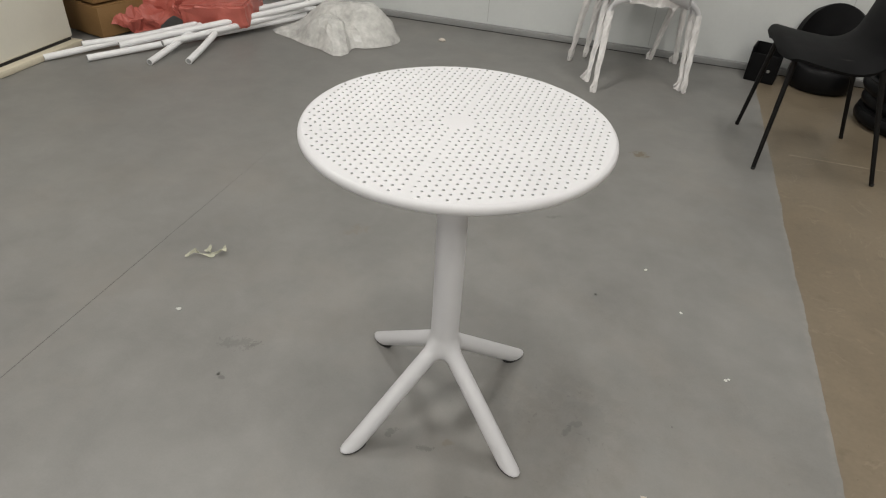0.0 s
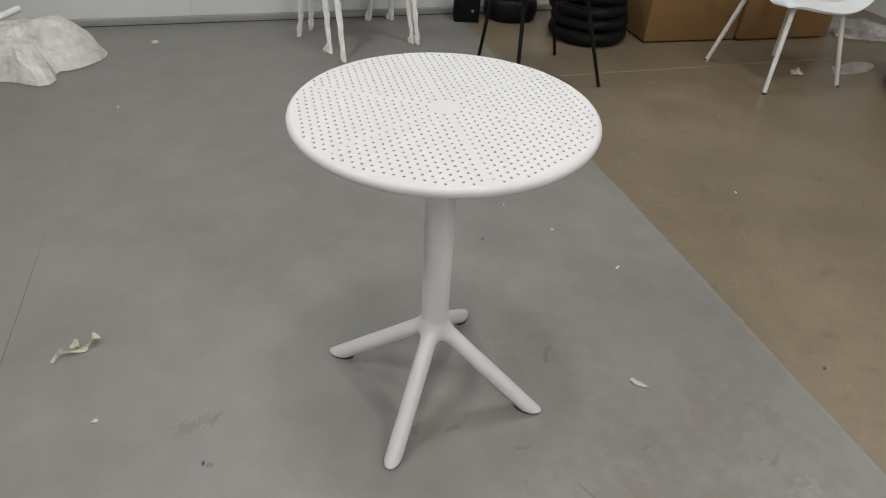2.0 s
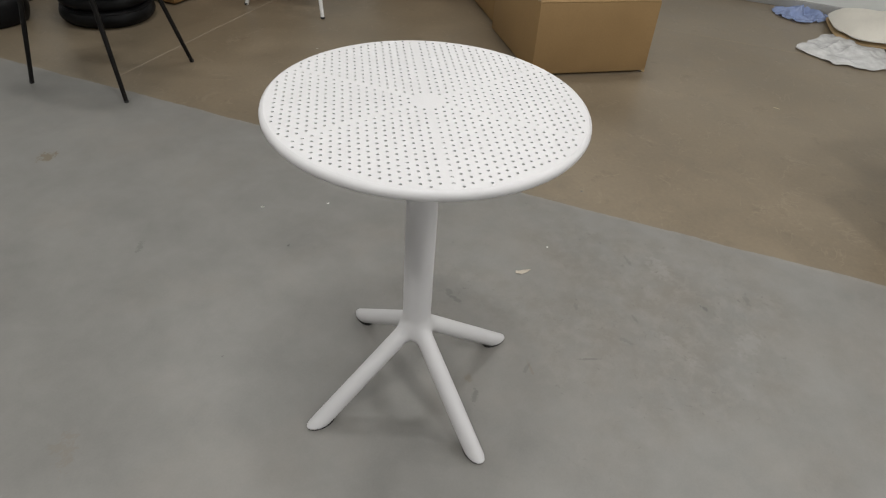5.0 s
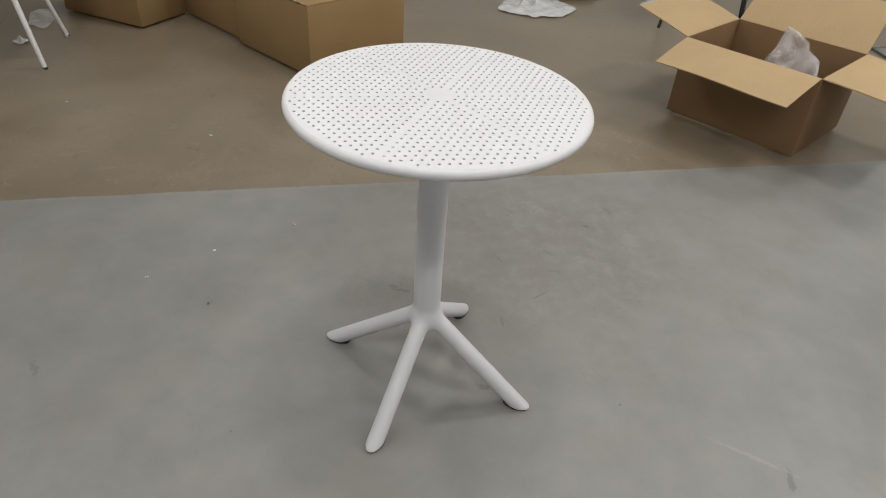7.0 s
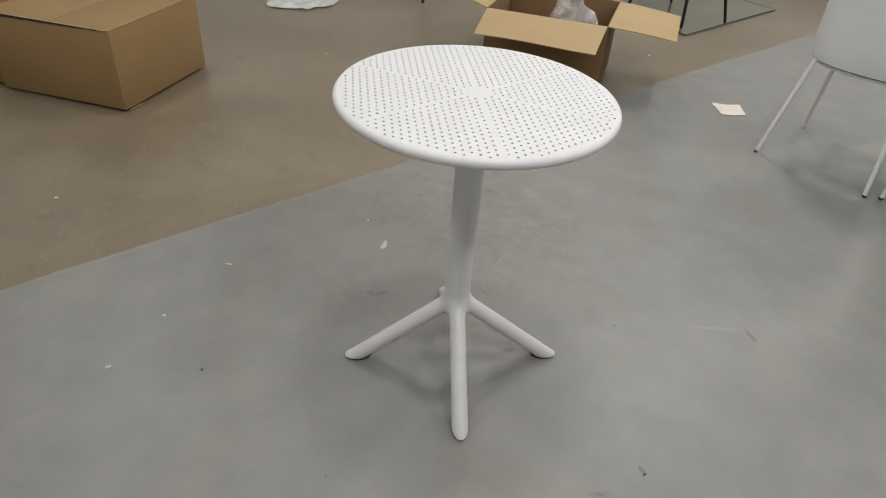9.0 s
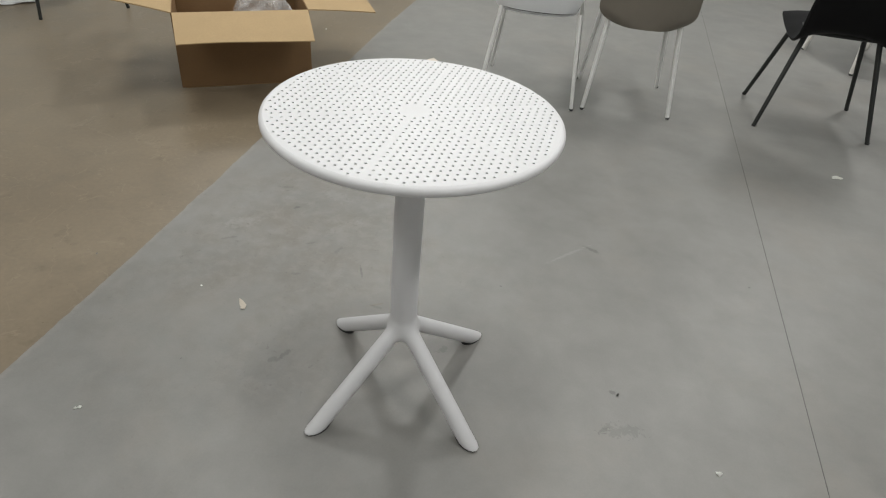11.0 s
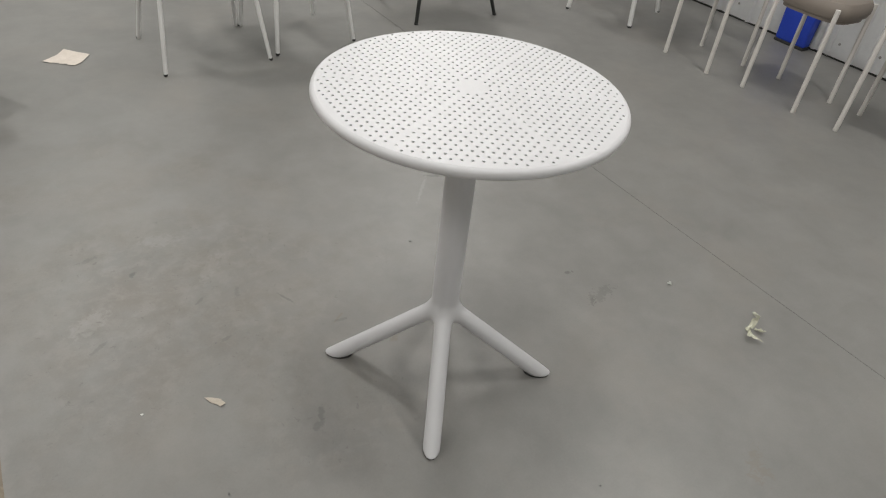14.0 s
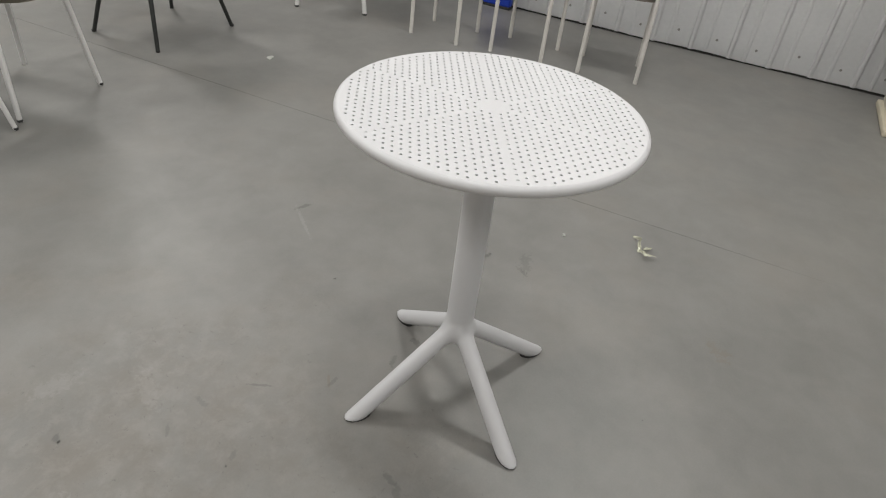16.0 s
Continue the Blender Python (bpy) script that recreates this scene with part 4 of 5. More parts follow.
def wrapped_chair(x0, y0, label, seed, legs, lift=0.0):
    """A white stacking chair whose legs are wound in creased white film, scrunched and tied off at the feet. legs: foot and lean per metre of height."""
    rnd = random.Random(seed)
    c = thing("wrapped_chair", pose(x0, y0, 0), label, "chair", "wrapped chairs in a stack")
    top = 0.43 + lift
    for fx, fy, lx, ly in legs:
        x, y = fx - x0, fy - y0
        q = rnd.uniform(0, 50)
        knee = Vector((x + lx * 0.37, y + ly * 0.37, 0.37))
        seat = Vector((x * 0.55, y * 0.62, top + 0.01))
        path = spline([(x, y, 0.002), (x + lx * 0.13, y + ly * 0.13, 0.13), (x + lx * 0.26, y + ly * 0.26, 0.26), knee, knee.lerp(seat, 0.45) + Vector((0, 0, 0.02)), seat], 5)
        leg = part("leg", tube_bm(path, lambda t: 0.0095 + 0.006 * t, 10), "plastic", c)
        bm = bmesh.new()
        n, rings = 14, []
        for k in range(27):
            z = 0.37 * (k / 26) ** 1.15
            cx, cy = x + lx * z, y + ly * z
            r = 0.0112 + 0.0065 * z / 0.37
            loose = 0.0035 * math.exp(-((z - 0.030) / 0.022) ** 2)
            ring = []
            for j in range(n):
                a = 2 * math.pi * j / n
                fold = 0.30 * noise.noise((2.6 * math.cos(a) + q, 2.6 * math.sin(a), z * 9)) + 0.42 * noise.noise((4.5 * math.cos(a), 4.5 * math.sin(a) + q, z * 34))
                rr = r * (1.05 + fold) + loose * (0.6 + 1.4 * noise.noise((1.8 * math.cos(a) + q, 1.8 * math.sin(a), 6 * z)))
                ring.append(bm.verts.new((cx + rr * math.cos(a), cy + rr * math.sin(a), z + 0.010 * max(0, noise.noise((3 * math.cos(a) + q, 3 * math.sin(a), 1))) * (z < 0.03))))
            rings.append(ring)
        for a, b in zip(rings, rings[1:]):
            for j in range(n):
                bm.faces.new((a[j], a[(j + 1) % n], b[(j + 1) % n], b[j]))
        part("film_wrap", bm, "wrap", leg, "white plastic film gathered at the foot", smooth=False)
        side = rnd.uniform(150, 300)

        def tail(u, v):
            p = Vector((0.008 + 0.030 * u * (0.55 + 0.45 * math.sin(3 * v)), 0.004 * math.sin(9 * v + 4 * u), 0.004 + 0.062 * v * (1 - 0.45 * u)))
            return crumple(p, 0.007, 42, q)
        part("film_tail", sheet_bm(tail, 9, 11, 0.0009), "wrap", leg, "loose end of the film", smooth=False, at=pose(x, y, 0, 0, 0, side))
    prof = [(0.21, 0.435), (0.15, 0.448), (0.0, 0.44), (-0.13, 0.442), (-0.19, 0.475), (-0.235, 0.60), (-0.27, 0.76), (-0.28, 0.80)]
    part("shell", shell_bm(prof, [0.21, 0.22, 0.22, 0.215, 0.21, 0.21, 0.20, 0.17], [-0.01, -0.02, -0.03, -0.035, -0.04, -0.04, -0.03, -0.02], 0.02), "plastic", c, at=pose(0, 0, lift, 0, 0, -14))

    def drape(u, v):
        a = 2 * math.pi * u
        co, si = math.cos(a), math.sin(a)
        sag = 0.03 * max(0.0, noise.noise((3 * co, 3 * si, seed))) * (1 - v)
        p = Vector((0.20 * math.copysign(abs(co) ** 0.6, co), 0.190 * math.copysign(abs(si) ** 0.6, si), 0.405 - sag + 0.055 * v))
        return crumple(p, 0.012, 16, seed)
    part("seat_wrap", sheet_bm(drape, 84, 9, 0.002), "wrap", c, "loose film round the seat", smooth=False, at=pose(0, 0, lift, 0, 0, -14))
    return c


wrapped_chair(0.795, 2.585, "white plastic chair wrapped in film by the wall", 3, ((0.546, 2.194, 0.08, 0.51), (1.028, 2.307, 0.0, 0.32), (1.058, 2.757, -0.07, 0.07), (0.436, 2.645, 0.11, -0.14)))
wrapped_chair(0.785, 2.625, "second white plastic chair wrapped in film, nested in the first", 4, ((0.520, 2.340, 0.18, 0.80), (1.008, 2.332, 0.0, 0.36), (0.920, 2.797, 0.20, 0.03), (0.532, 2.733, 0.06, -0.10)), 0.05)


# ---------------------------------------------------------------- black seats and box by the wall
def round_seat_bm(r, h, seed):
    prof = [(0, 0.0), (r * 0.80, 0.0), (r * 0.93, 0.010), (r * 1.0, h * 0.35), (r * 1.0, h * 0.62), (r * 0.955, h * 0.86), (r * 0.86, h), (r * 0.78, h * 0.93), (r * 0.70, h * 0.80), (0, h * 0.74)]
    bm = lathe_bm(spline2(prof), 44)
    for v in bm.verts:
        v.co += noise.noise_vector(v.co * 6 + Vector((seed, 0, 0))) * 0.005
    return bm


def spline2(pts):
    return [(max(p.x, 0.0), p.z) for p in spline([(r, 0, z) for r, z in pts], 3)]


stack_rows = ((2.075, 2.128, 0.000, 0.235, 0.084), (2.083, 2.135, 0.076, 0.228, 0.080), (2.065, 2.143, 0.148, 0.230, 0.080), (2.081, 2.146, 0.220, 0.222, 0.082))
for i, (sx, sy, sz, sr, sh) in enumerate(stack_rows):
    s = thing("seat_shell", pose(sx, sy, sz, 0, 0, 40 * i), "round black leatherette seat piled with others on the floor", "chair seat", "pile of round black seats")
    part("padding", round_seat_bm(sr, sh, i), "black_leather", s)
    part("piping", tube_bm([(sr * 0.955 * math.cos(2 * math.pi * k / 44), sr * 0.955 * math.sin(2 * math.pi * k / 44), sh * 0.88) for k in range(45)], 0.004, 6, caps=False), "black_leather", s)


def black_block(m):
    """A squat black casing with a stepped top and a slot."""
    s = thing("black_casing", m, "squat black plastic casing lying on the pile of seats", "box")
    part("body", box_bm(0.20, 0.14, 0.10, 0.012, (0, 0, 0), 3), "black", s)
    part("step", box_bm(0.11, 0.12, 0.045, 0.010, (0.03, 0, 0.098), 3), "black", s)
    part("slot", box_bm(0.05, 0.004, 0.010, 0.001, (-0.03, -0.071, 0.06)), "steel", s, "small bright slot")


black_block(pose(2.116, 2.249, 0.288, 0, 0, -20))
tub = thing("seat_shell", sized(pose(1.815, 2.602, 0, 0, 0, -15.13), 1.023), "single black round tub seat standing by the wall", "chair seat")
part("padding", round_seat_bm(0.165, 0.13, 9), "black_leather", tub)


def tub_back(u, v):
    """A round upholstered back, dished like a shield, standing on the rear edge of its seat."""
    a, r = 2 * math.pi * u, v
    x, z = 0.180 * r * math.cos(a), 0.185 * r * math.sin(a)
    return Vector((x, 0.10 - 0.06 * (x / 0.18) ** 2 + 0.16 * z, 0.228 + z))


part("backrest", sheet_bm(tub_back, 49, 9, 0.035), "black_leather", tub)


def black_crate(m):
    c = thing("black_box", m, "small open black box on the floor by the wall", "box")
    w, d, h, t = 0.15, 0.135, 0.185, 0.008
    part("base", box_bm(w, d, t, 0.001), "black", c)
    part("side", box_bm(t, d, h, 0.002, (-w / 2, 0, 0)), "black", c)
    part("side", box_bm(t, d, h, 0.002, (w / 2, 0, 0)), "black", c)
    part("end_panel", box_bm(w - t, t, h - 0.03, 0.002, (0, -d / 2, 0)), "black", c)
    part("end_panel", box_bm(w - t, t, h, 0.002, (0, d / 2, 0)), "black", c)
    part("catch", lathe_bm([(0, 0.006), (0.006, 0.006), (0.009, 0.002), (0.009, 0)], 12), "steel", c, "small bright catch", at=pose(0.035, -d / 2 - 0.004, 0.07, 90, 0, 0))


black_crate(pose(1.517, 2.643, 0, 0, 0, -25))


# ---------------------------------------------------------------- cardboard boxes
def closed_carton(m, label, w, d, h, mat="card", group="cardboard boxes", tape=True):
    """A taped carton; its front left lower corner is the origin, w along x, d along y."""
    c = thing("cardboard_box", m, label, "cardboard box", group)
    part("bottom_flap", box_bm(w - 0.05, d - 0.05, 0.011, 0.0, (w / 2, d / 2, 0)), mat, c, smooth=False)
    bm = box_bm(w, d, h - 0.010, 0.004, (w / 2, d / 2, 0.010))
    for v in bm.verts:
        k = noise.noise(v.co * 5 + Vector((w * 9, d, h))) * 0.004
        v.co += Vector((k, k * 0.7, 0))
    part("body", bm, mat, c)
    for y0 in (0.002, d / 2 + 0.001):
        part("top_flap", box_bm(w - 0.006, d / 2 - 0.003, 0.004, 0.001, (w / 2, y0 + d / 4 - 0.001, h + 0.0005)), mat, c)
    if tape:
        part("tape", box_bm(w * 0.998, 0.05, 0.0008, 0.0, (w / 2, d / 2, h + 0.0046)), "tape", c, "strip of brown packing tape", smooth=False)
    return c


# two cartons end to end, a third askew behind them
CARTON = closed_carton(sized(pose(2.004, -0.14, 0, 0, 0, -65.73), 1.023), "plain closed brown cardboard box on the bare floor", 0.605, 0.635, 0.346)
for cz, cx, cw, ch in ((0.003, 0.062, 0.085, 0.005), (0.003, 0.594, 0.018, 0.009)):
    part("tape_scrap", box_bm(cw, 0.0012, ch, 0.0004, (cx, -0.0022, cz)), "card_in", CARTON, "torn pale tape end")


def edge_tape(u, v):
    """Old tape torn along the upper edge of the carton, folded over it."""
    w = 0.0045 + 0.004 * noise.noise((u * 9, 2.0, v * 2)) + 0.004 * noise.noise((u * 31, 5.0, 0))
    s = (v - 0.45) * 2 * w
    lift = 0.0012 + 0.0016 * abs(noise.noise((u * 14, v * 3, 1.0)))
    return Vector((max(s, 0.0) - lift * (s < 0), 0.02 + 0.56 * u, 0.3508 + lift * 0.6 + min(s, 0.0)))


part("tape_strip", sheet_bm(edge_tape, 70, 7, 0.0006), "old_tape", CARTON, "torn dull tape along the edge")
part("open_seam", sheet_bm(lambda u, v: Vector((-0.0028, 0.05 + 0.56 * u, 0.3505 - (0.002 + 0.011 * max(u - 0.08, 0) ** 0.8 + 0.004 * noise.noise((u * 17, 0, 0))) * v)), 40, 3, 0.0012), "gap", CARTON, "dark gap under the loose flap", smooth=False)
closed_carton(sized(pose(2.628, 0.106, 0, 0, 0, -65.86), 1.023), "plain closed brown cardboard box behind another", 0.605, 0.635, 0.352)
closed_carton(sized(pose(2.946, 0.615, 0, 0, 0, -46.26), 1.027), "brown cardboard box set askew beside the others", 0.36, 0.58, 0.345)
# tall cartons by the north wall
closed_carton(sized(pose(2.33, 1.894, 0, 0, 0, -13.47), 1.025), "tall dull brown cardboard box by the white wall", 0.60, 0.62, 0.62, "card_old")
closed_carton(sized(pose(2.944, 1.731, 0, 0, 0, -12.57), 1.049), "darker brown cardboard box by the white wall", 0.62, 0.6, 0.6, "card_old")


def open_carton(m, w, d, h):
    c = thing("open_box", m, "open brown cardboard box with its four flaps spread", "cardboard box", "cardboard boxes")
    t = 0.006
    part("bottom", box_bm(w - 0.03, d - 0.03, 0.009, 0.0, (w / 2, d / 2, 0)), "card_in", c, smooth=False)
    # Wall shade is put into a darker board colour, inside and out.
    part("wall_panel", box_bm(w, t, h - 0.008, 0.0015, (w / 2, t / 2, 0.008)), "card_shaded", c)
    part("wall_panel", box_bm(w, t, h - 0.008, 0.0015, (w / 2, d - t / 2, 0.008)), "card_shaded", c)
    part("wall_panel", box_bm(t, d - 2 * t, h - 0.008, 0.0015, (t / 2, d / 2, 0.008)), "card_shaded", c)
    part("wall_panel", box_bm(t, d - 2 * t, h - 0.008, 0.0015, (w - t / 2, d / 2, 0.008)), "card_shaded", c)

    def flap_bm(length, flap=0.255):
        def fn(u, v):
            return Vector(((u - 0.5) * (length - 0.01 - 0.02 * v), -flap * v, -0.012 * v * v + 0.004 * math.sin(5 * u) * v))
        return sheet_bm(fn, 9, 6, 0.005)
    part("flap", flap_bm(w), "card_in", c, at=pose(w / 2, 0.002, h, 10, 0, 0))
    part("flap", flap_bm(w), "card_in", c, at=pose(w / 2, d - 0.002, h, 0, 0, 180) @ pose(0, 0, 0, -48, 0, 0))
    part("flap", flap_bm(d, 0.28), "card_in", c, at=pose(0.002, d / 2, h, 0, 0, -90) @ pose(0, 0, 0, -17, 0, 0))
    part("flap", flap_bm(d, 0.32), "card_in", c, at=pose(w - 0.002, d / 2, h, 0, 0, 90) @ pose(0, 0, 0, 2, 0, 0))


OPEN = sized(pose(1.243, -1.716, 0, 0, 0, 201.51), 1.029)
open_carton(OPEN, 0.60, 0.50, 0.348)


def loose_bag(m, label, mat, pts_fn, nu, nv, seed, crease, name="plastic_bag"):
    b = thing(name, m, label, "plastic bag")
    part("film", sheet_bm(lambda u, v: crumple(pts_fn(u, v), crease, 9, seed), nu, nv, 0.0012), mat, b, smooth=False)
    return b


def bag_peak(u, v):
    """A bag pushed into the box, one ear pulled up, one lying over the corner."""
    a = 2 * math.pi * u
    r = 1 - v ** 1.7
    ear = 0.6 * max(0.0, math.cos(a + 0.2)) ** 3
    x = min(0.150 * r * math.cos(a) * (1 + 0.7 * ear), 0.150) - 0.07 * v
    y = 0.11 * r * math.sin(a) - 0.07 * r * ear + 0.08 * v
    return Vector((x, y, 0.02 + 0.40 * v ** 0.9 + 0.40 * ear * (1 - v) * min(1, 4 * v + 0.8)))


loose_bag(OPEN @ pose(0.395, 0.195, 0.012), "crumpled clear plastic bag standing in the open box", "clear_film", bag_peak, 29, 13, 3.0, 0.034)


# ---------------------------------------------------------------- the corner with cabinet, boxes, tubes and bags
def build_cabinet():
    c = thing("cream_cabinet", hall_pose(-2.809, 1.438), "cream enamelled cabinet with a dark door seam on a worn plinth", "cabinet")
    part("plinth", box_bm(0.48, 0.545, 0.034, 0.008), "cream_base", c, "worn cream wooden plinth")
    part("body", box_bm(0.39, 0.50, 1.32, 0.012, (-0.045, 0, 0.034)), "cream", c)
    d = part("door", box_bm(0.05, 0.50, 1.27, 0.012, (0.178, 0, 0.050), 4), "cream", c)
    part("door_seal", box_bm(0.018, 0.485, 1.25, 0.0, (0.146, 0, 0.056)), "rubber", d, smooth=False)
    part("kick_gap", box_bm(0.034, 0.48, 0.018, 0.0, (0.176, 0, 0.033)), "gap", c, "dark seam below the door", smooth=False)


build_cabinet()
closed_carton(sized(pose(-2.149, 2.254, 0, 0, 0, 65.55), 1.045), "small brown cardboard box on the floor behind white tubes", 0.28, 0.30, 0.165, "card_old", tape=False)
closed_carton(sized(pose(-2.172, 2.265, 0.180, 0, 0, 62.57), 1.044), "small brown cardboard box on top of another", 0.27, 0.29, 0.15, "card_old", tape=False)


def white_tube(a, b, label="white plastic tube lying in a loose heap", r=0.017):
    a, b = Vector(a), Vector(b)
    t = thing("white_tube", Matrix.Translation(a), label, "tube", "heap of white tubes")
    bm = bmesh.new()
    d = b - a
    mid = d * 0.5 + Vector((0, 0, -0.004))
    tube_into(bm, [(0, 0, 0), mid, d], r, 14)
    part("pipe", bm, "tube", t)
    n = d.normalized()
    bm = bmesh.new()
    tube_into(bm, [n * -0.0008, n * 0.02], r * 0.78, 12)
    part("bore", bm, "kerb", t, "dull hollow end")


TUBES = (((-2.262, 1.889, 0.018), (-1.223, 2.989, 0.115)), ((-2.061, 1.938, 0.018), (-1.174, 2.862, 0.055)), ((-1.741, 1.965, 0.018), (-1.664, 2.436, 0.075)), ((-1.562, 2.029, 0.018), (-1.551, 2.362, 0.06)), ((-1.954, 2.075, 0.052), (-0.924, 3.065, 0.155)), ((-1.753, 2.15, 0.055), (-1.195, 2.862, 0.09)), ((-1.519, 2.85, 0.018), (-1.289, 3.233, 0.018)), ((-1.455, 2.903, 0.052), (-1.169, 3.053, 0.04)), ((-1.609, 2.998, 0.018), (-1.25, 3.159, 0.052)), ((-2.133, 2.032, 0.052), (-1.62, 2.563, 0.05)))
for ta, tb in TUBES:
    white_tube(ta, tb)


def lump(name, m, label, cat, mat, size, seed, rough, flat=0.25, sharp=False, scale=2.0):
    """A sagging bundle with soft folds that rests on the floor."""
    t = thing(name, m, label, cat)
    bm = bmesh.new()
    bmesh.ops.create_icosphere(bm, subdivisions=5, radius=1.0)
    for v in bm.verts:
        p = v.co.copy()
        k = 0.7 if sharp else 1.0
        p = Vector((math.copysign(abs(p.x) ** k, p.x), math.copysign(abs(p.y) ** k, p.y), math.copysign(abs(p.z) ** k, p.z)))
        q = p * scale + Vector((seed, 2 * seed, 0))
        fold = noise.noise(q) + 0.45 * (0.5 - abs(noise.noise(q * 2.1))) + 0.16 * (0.5 - abs(noise.noise(q * 4.3)))
        p *= 1 + rough * fold
        p = Vector((p.x * size[0], p.y * size[1], p.z * size[2] + size[2] * (1 - flat)))
        v.co = Vector((p.x, p.y, max(p.z, 0.002)))
    part("skin", bm, mat, t)
    return t


bag = thing("plastic_bag", sized(pose(-0.934, 2.692, 0, 0, 0, -6.26), 1.025), "large cloudy plastic bag full of scraps on the floor", "plastic bag")


def bell(x, width):
    return math.exp(-(x / width) ** 2)


def bag_dome(u, v):
    """A half-empty bag: two puffed lobes with a cleft between them, running out flat into the open mouth."""
    a = 360 * u

    def off(b):
        return (a - b + 180) % 360 - 180
    rim = 0.25 + 0.14 * bell(off(185), 20) + 0.10 * bell(off(290), 15) + 0.115 * bell(off(8), 32) - 0.045 * bell(off(311), 8) + 0.012 * noise.noise((6 * u, 0, 2))
    x, y = rim * v * math.cos(radians(a)), rim * v * math.sin(radians(a))
    lobe_a = 0.105 * math.exp(-((x - 0.02) ** 2 / 0.035 + (y + 0.14) ** 2 / 0.024) ** 2)
    lobe_b = 0.150 * math.exp(-(((x - 0.17) ** 2 + (y - 0.06) ** 2) / 0.036) ** 2)
    back = 0.135 * math.exp(-(((x + 0.03) ** 2 + (y - 0.10) ** 2) / 0.034) ** 2)
    cleft = bell(0.755 * x + 0.656 * y, 0.028) * min(max(0.656 * x - 0.755 * y, 0.0) / 0.12, 1.0)
    h = (1 - v ** 5) * (0.040 + max(lobe_a, lobe_b, back) * (1 - 0.45 * cleft))
    p = crumple(Vector((x, y, 0.004 + h)), 0.016 * (1 - v ** 8), 9, 6.0)
    return Vector((p.x, p.y, max(p.z, 0.004)))


part("film", sheet_bm(bag_dome, 49, 15, 0.0012), "bag_film", bag, smooth=False)


def bag_mouth(u, v):
    """The open end, gathered into loose folds that lie on the floor."""
    a = (u - 0.5) * 1.5
    r = 0.02 + 0.15 * v
    return crumple(Vector((-0.38 - r * math.cos(a), -0.04 + 0.8 * r * math.sin(a), 0.010 + 0.014 * abs(math.sin(9 * u + 2 * v)) + 0.03 * (1 - v))), 0.010, 18, 2.0)


part("mouth", sheet_bm(bag_mouth, 34, 12, 0.0012), "bag_film", bag, "gathered open mouth of the bag")
lump("foam_scraps", sized(pose(-0.865, 2.748, 0, 0, 0, -14.21), 1.012), "white foam scraps inside the cloudy bag", "packing foam", "crumb", (0.20, 0.12, 0.036), 4.1, 0.4, 0.25, scale=2.0)
def wrapped_block(m, label, w, d, h, seed):
    """A block wound in plastic sheet: flat faces, dented corners, hard creases."""
    t = thing("red_bundle", m, label, "bundle")
    bm = bmesh.new()
    bmesh.ops.create_cube(bm, size=1.0)
    bmesh.ops.subdivide_edges(bm, edges=bm.edges[:], cuts=15, use_grid_fill=True)
    for v in bm.verts:
        p = v.co.copy()
        near = sum(abs(c) > 0.42 for c in p)
        k = 1 - 0.035 * (near >= 2) - 0.03 * (near == 3)
        q = Vector((p.x * w, p.y * d, p.z * h)) * k
        r = q * 9 + Vector((seed, 0, seed))
        q += noise.noise_vector(r) * 0.007 + noise.noise_vector(r * 2.6) * 0.003
        crease = max(0.0, 0.10 - abs(noise.noise(r * 0.8))) * 0.10
        q += p.normalized() * crease
        v.co = q + Vector((0, 0, h / 2))
    part("wrapping", bm, "red", t, smooth=False)


wrapped_block(sized(pose(-1.615, 2.675, 0.052, 3, -3, 5.77), 1.022), "block wrapped in red plastic sheet lying on tubes", 0.37, 0.38, 0.135, 1.7)


def red_drape(u, v):
    a = u * 2 - 1
    return Vector((0.27 * a + 0.05 * math.sin(v * 3), 0.16 - 0.30 * v, 0.34 - 0.31 * v ** 1.6 + 0.035 * math.sin(a * 7 + v * 2) * (0.3 + v)))


sheet = thing("red_sheet", sized(pose(-1.959, 2.607, 0.0, 0, 0, 29.22), 1.033), "crumpled red plastic sheet hanging over small boxes", "plastic sheet")
part("film", sheet_bm(lambda u, v: crumple(crumple(red_drape(u, v), 0.075, 5, 2.0), 0.022, 15, 5.0), 44, 34, 0.002), "red", sheet, smooth=False)


# ---------------------------------------------------------------- far side of the hall
def flat_sheet(name, m, label, mat, w, d, lift, seed, n=30, cat="plastic sheet"):
    """A limp sheet of film with a wandering outline and a few long soft folds."""
    t = thing(name, m, label, cat)

    def fn(u, v):
        a = 2 * math.pi * u
        r = v * (1 + 0.30 * noise.noise((1.3 * math.cos(a) + seed, 1.3 * math.sin(a), 0)) + 0.10 * noise.noise((4 * math.cos(a) + seed, 4 * math.sin(a), 1)))
        x, y = 0.5 * w * r * math.cos(a), 0.5 * d * r * math.sin(a)
        f = noise.noise((x * 5 + seed, y * 11, seed))
        z = 0.003 + lift * max(0.0, 0.30 - abs(f)) * 2.2 * (1.1 - v) + lift * 0.25 * abs(noise.noise((x * 22, y * 22 + seed, 2)))
        return Vector((x, y, z))
    part("film", sheet_bm(fn, 2 * n + 1, n // 2, 0.0012), mat, t)


flat_sheet("plastic_sheet", sized(pose(2.961, -1.909, 0, 0, 0, -23.63), 1.045), "crumpled pale plastic sheet on the bare floor", "sheet_film", 0.58, 0.46, 0.05, 1.0)
flat_sheet("plastic_sheet", hall_pose(3.843, -1.083, 0, 30), "scrap of blue film on the floor by the wall", "blue_film", 0.30, 0.34, 0.10, 6.0)


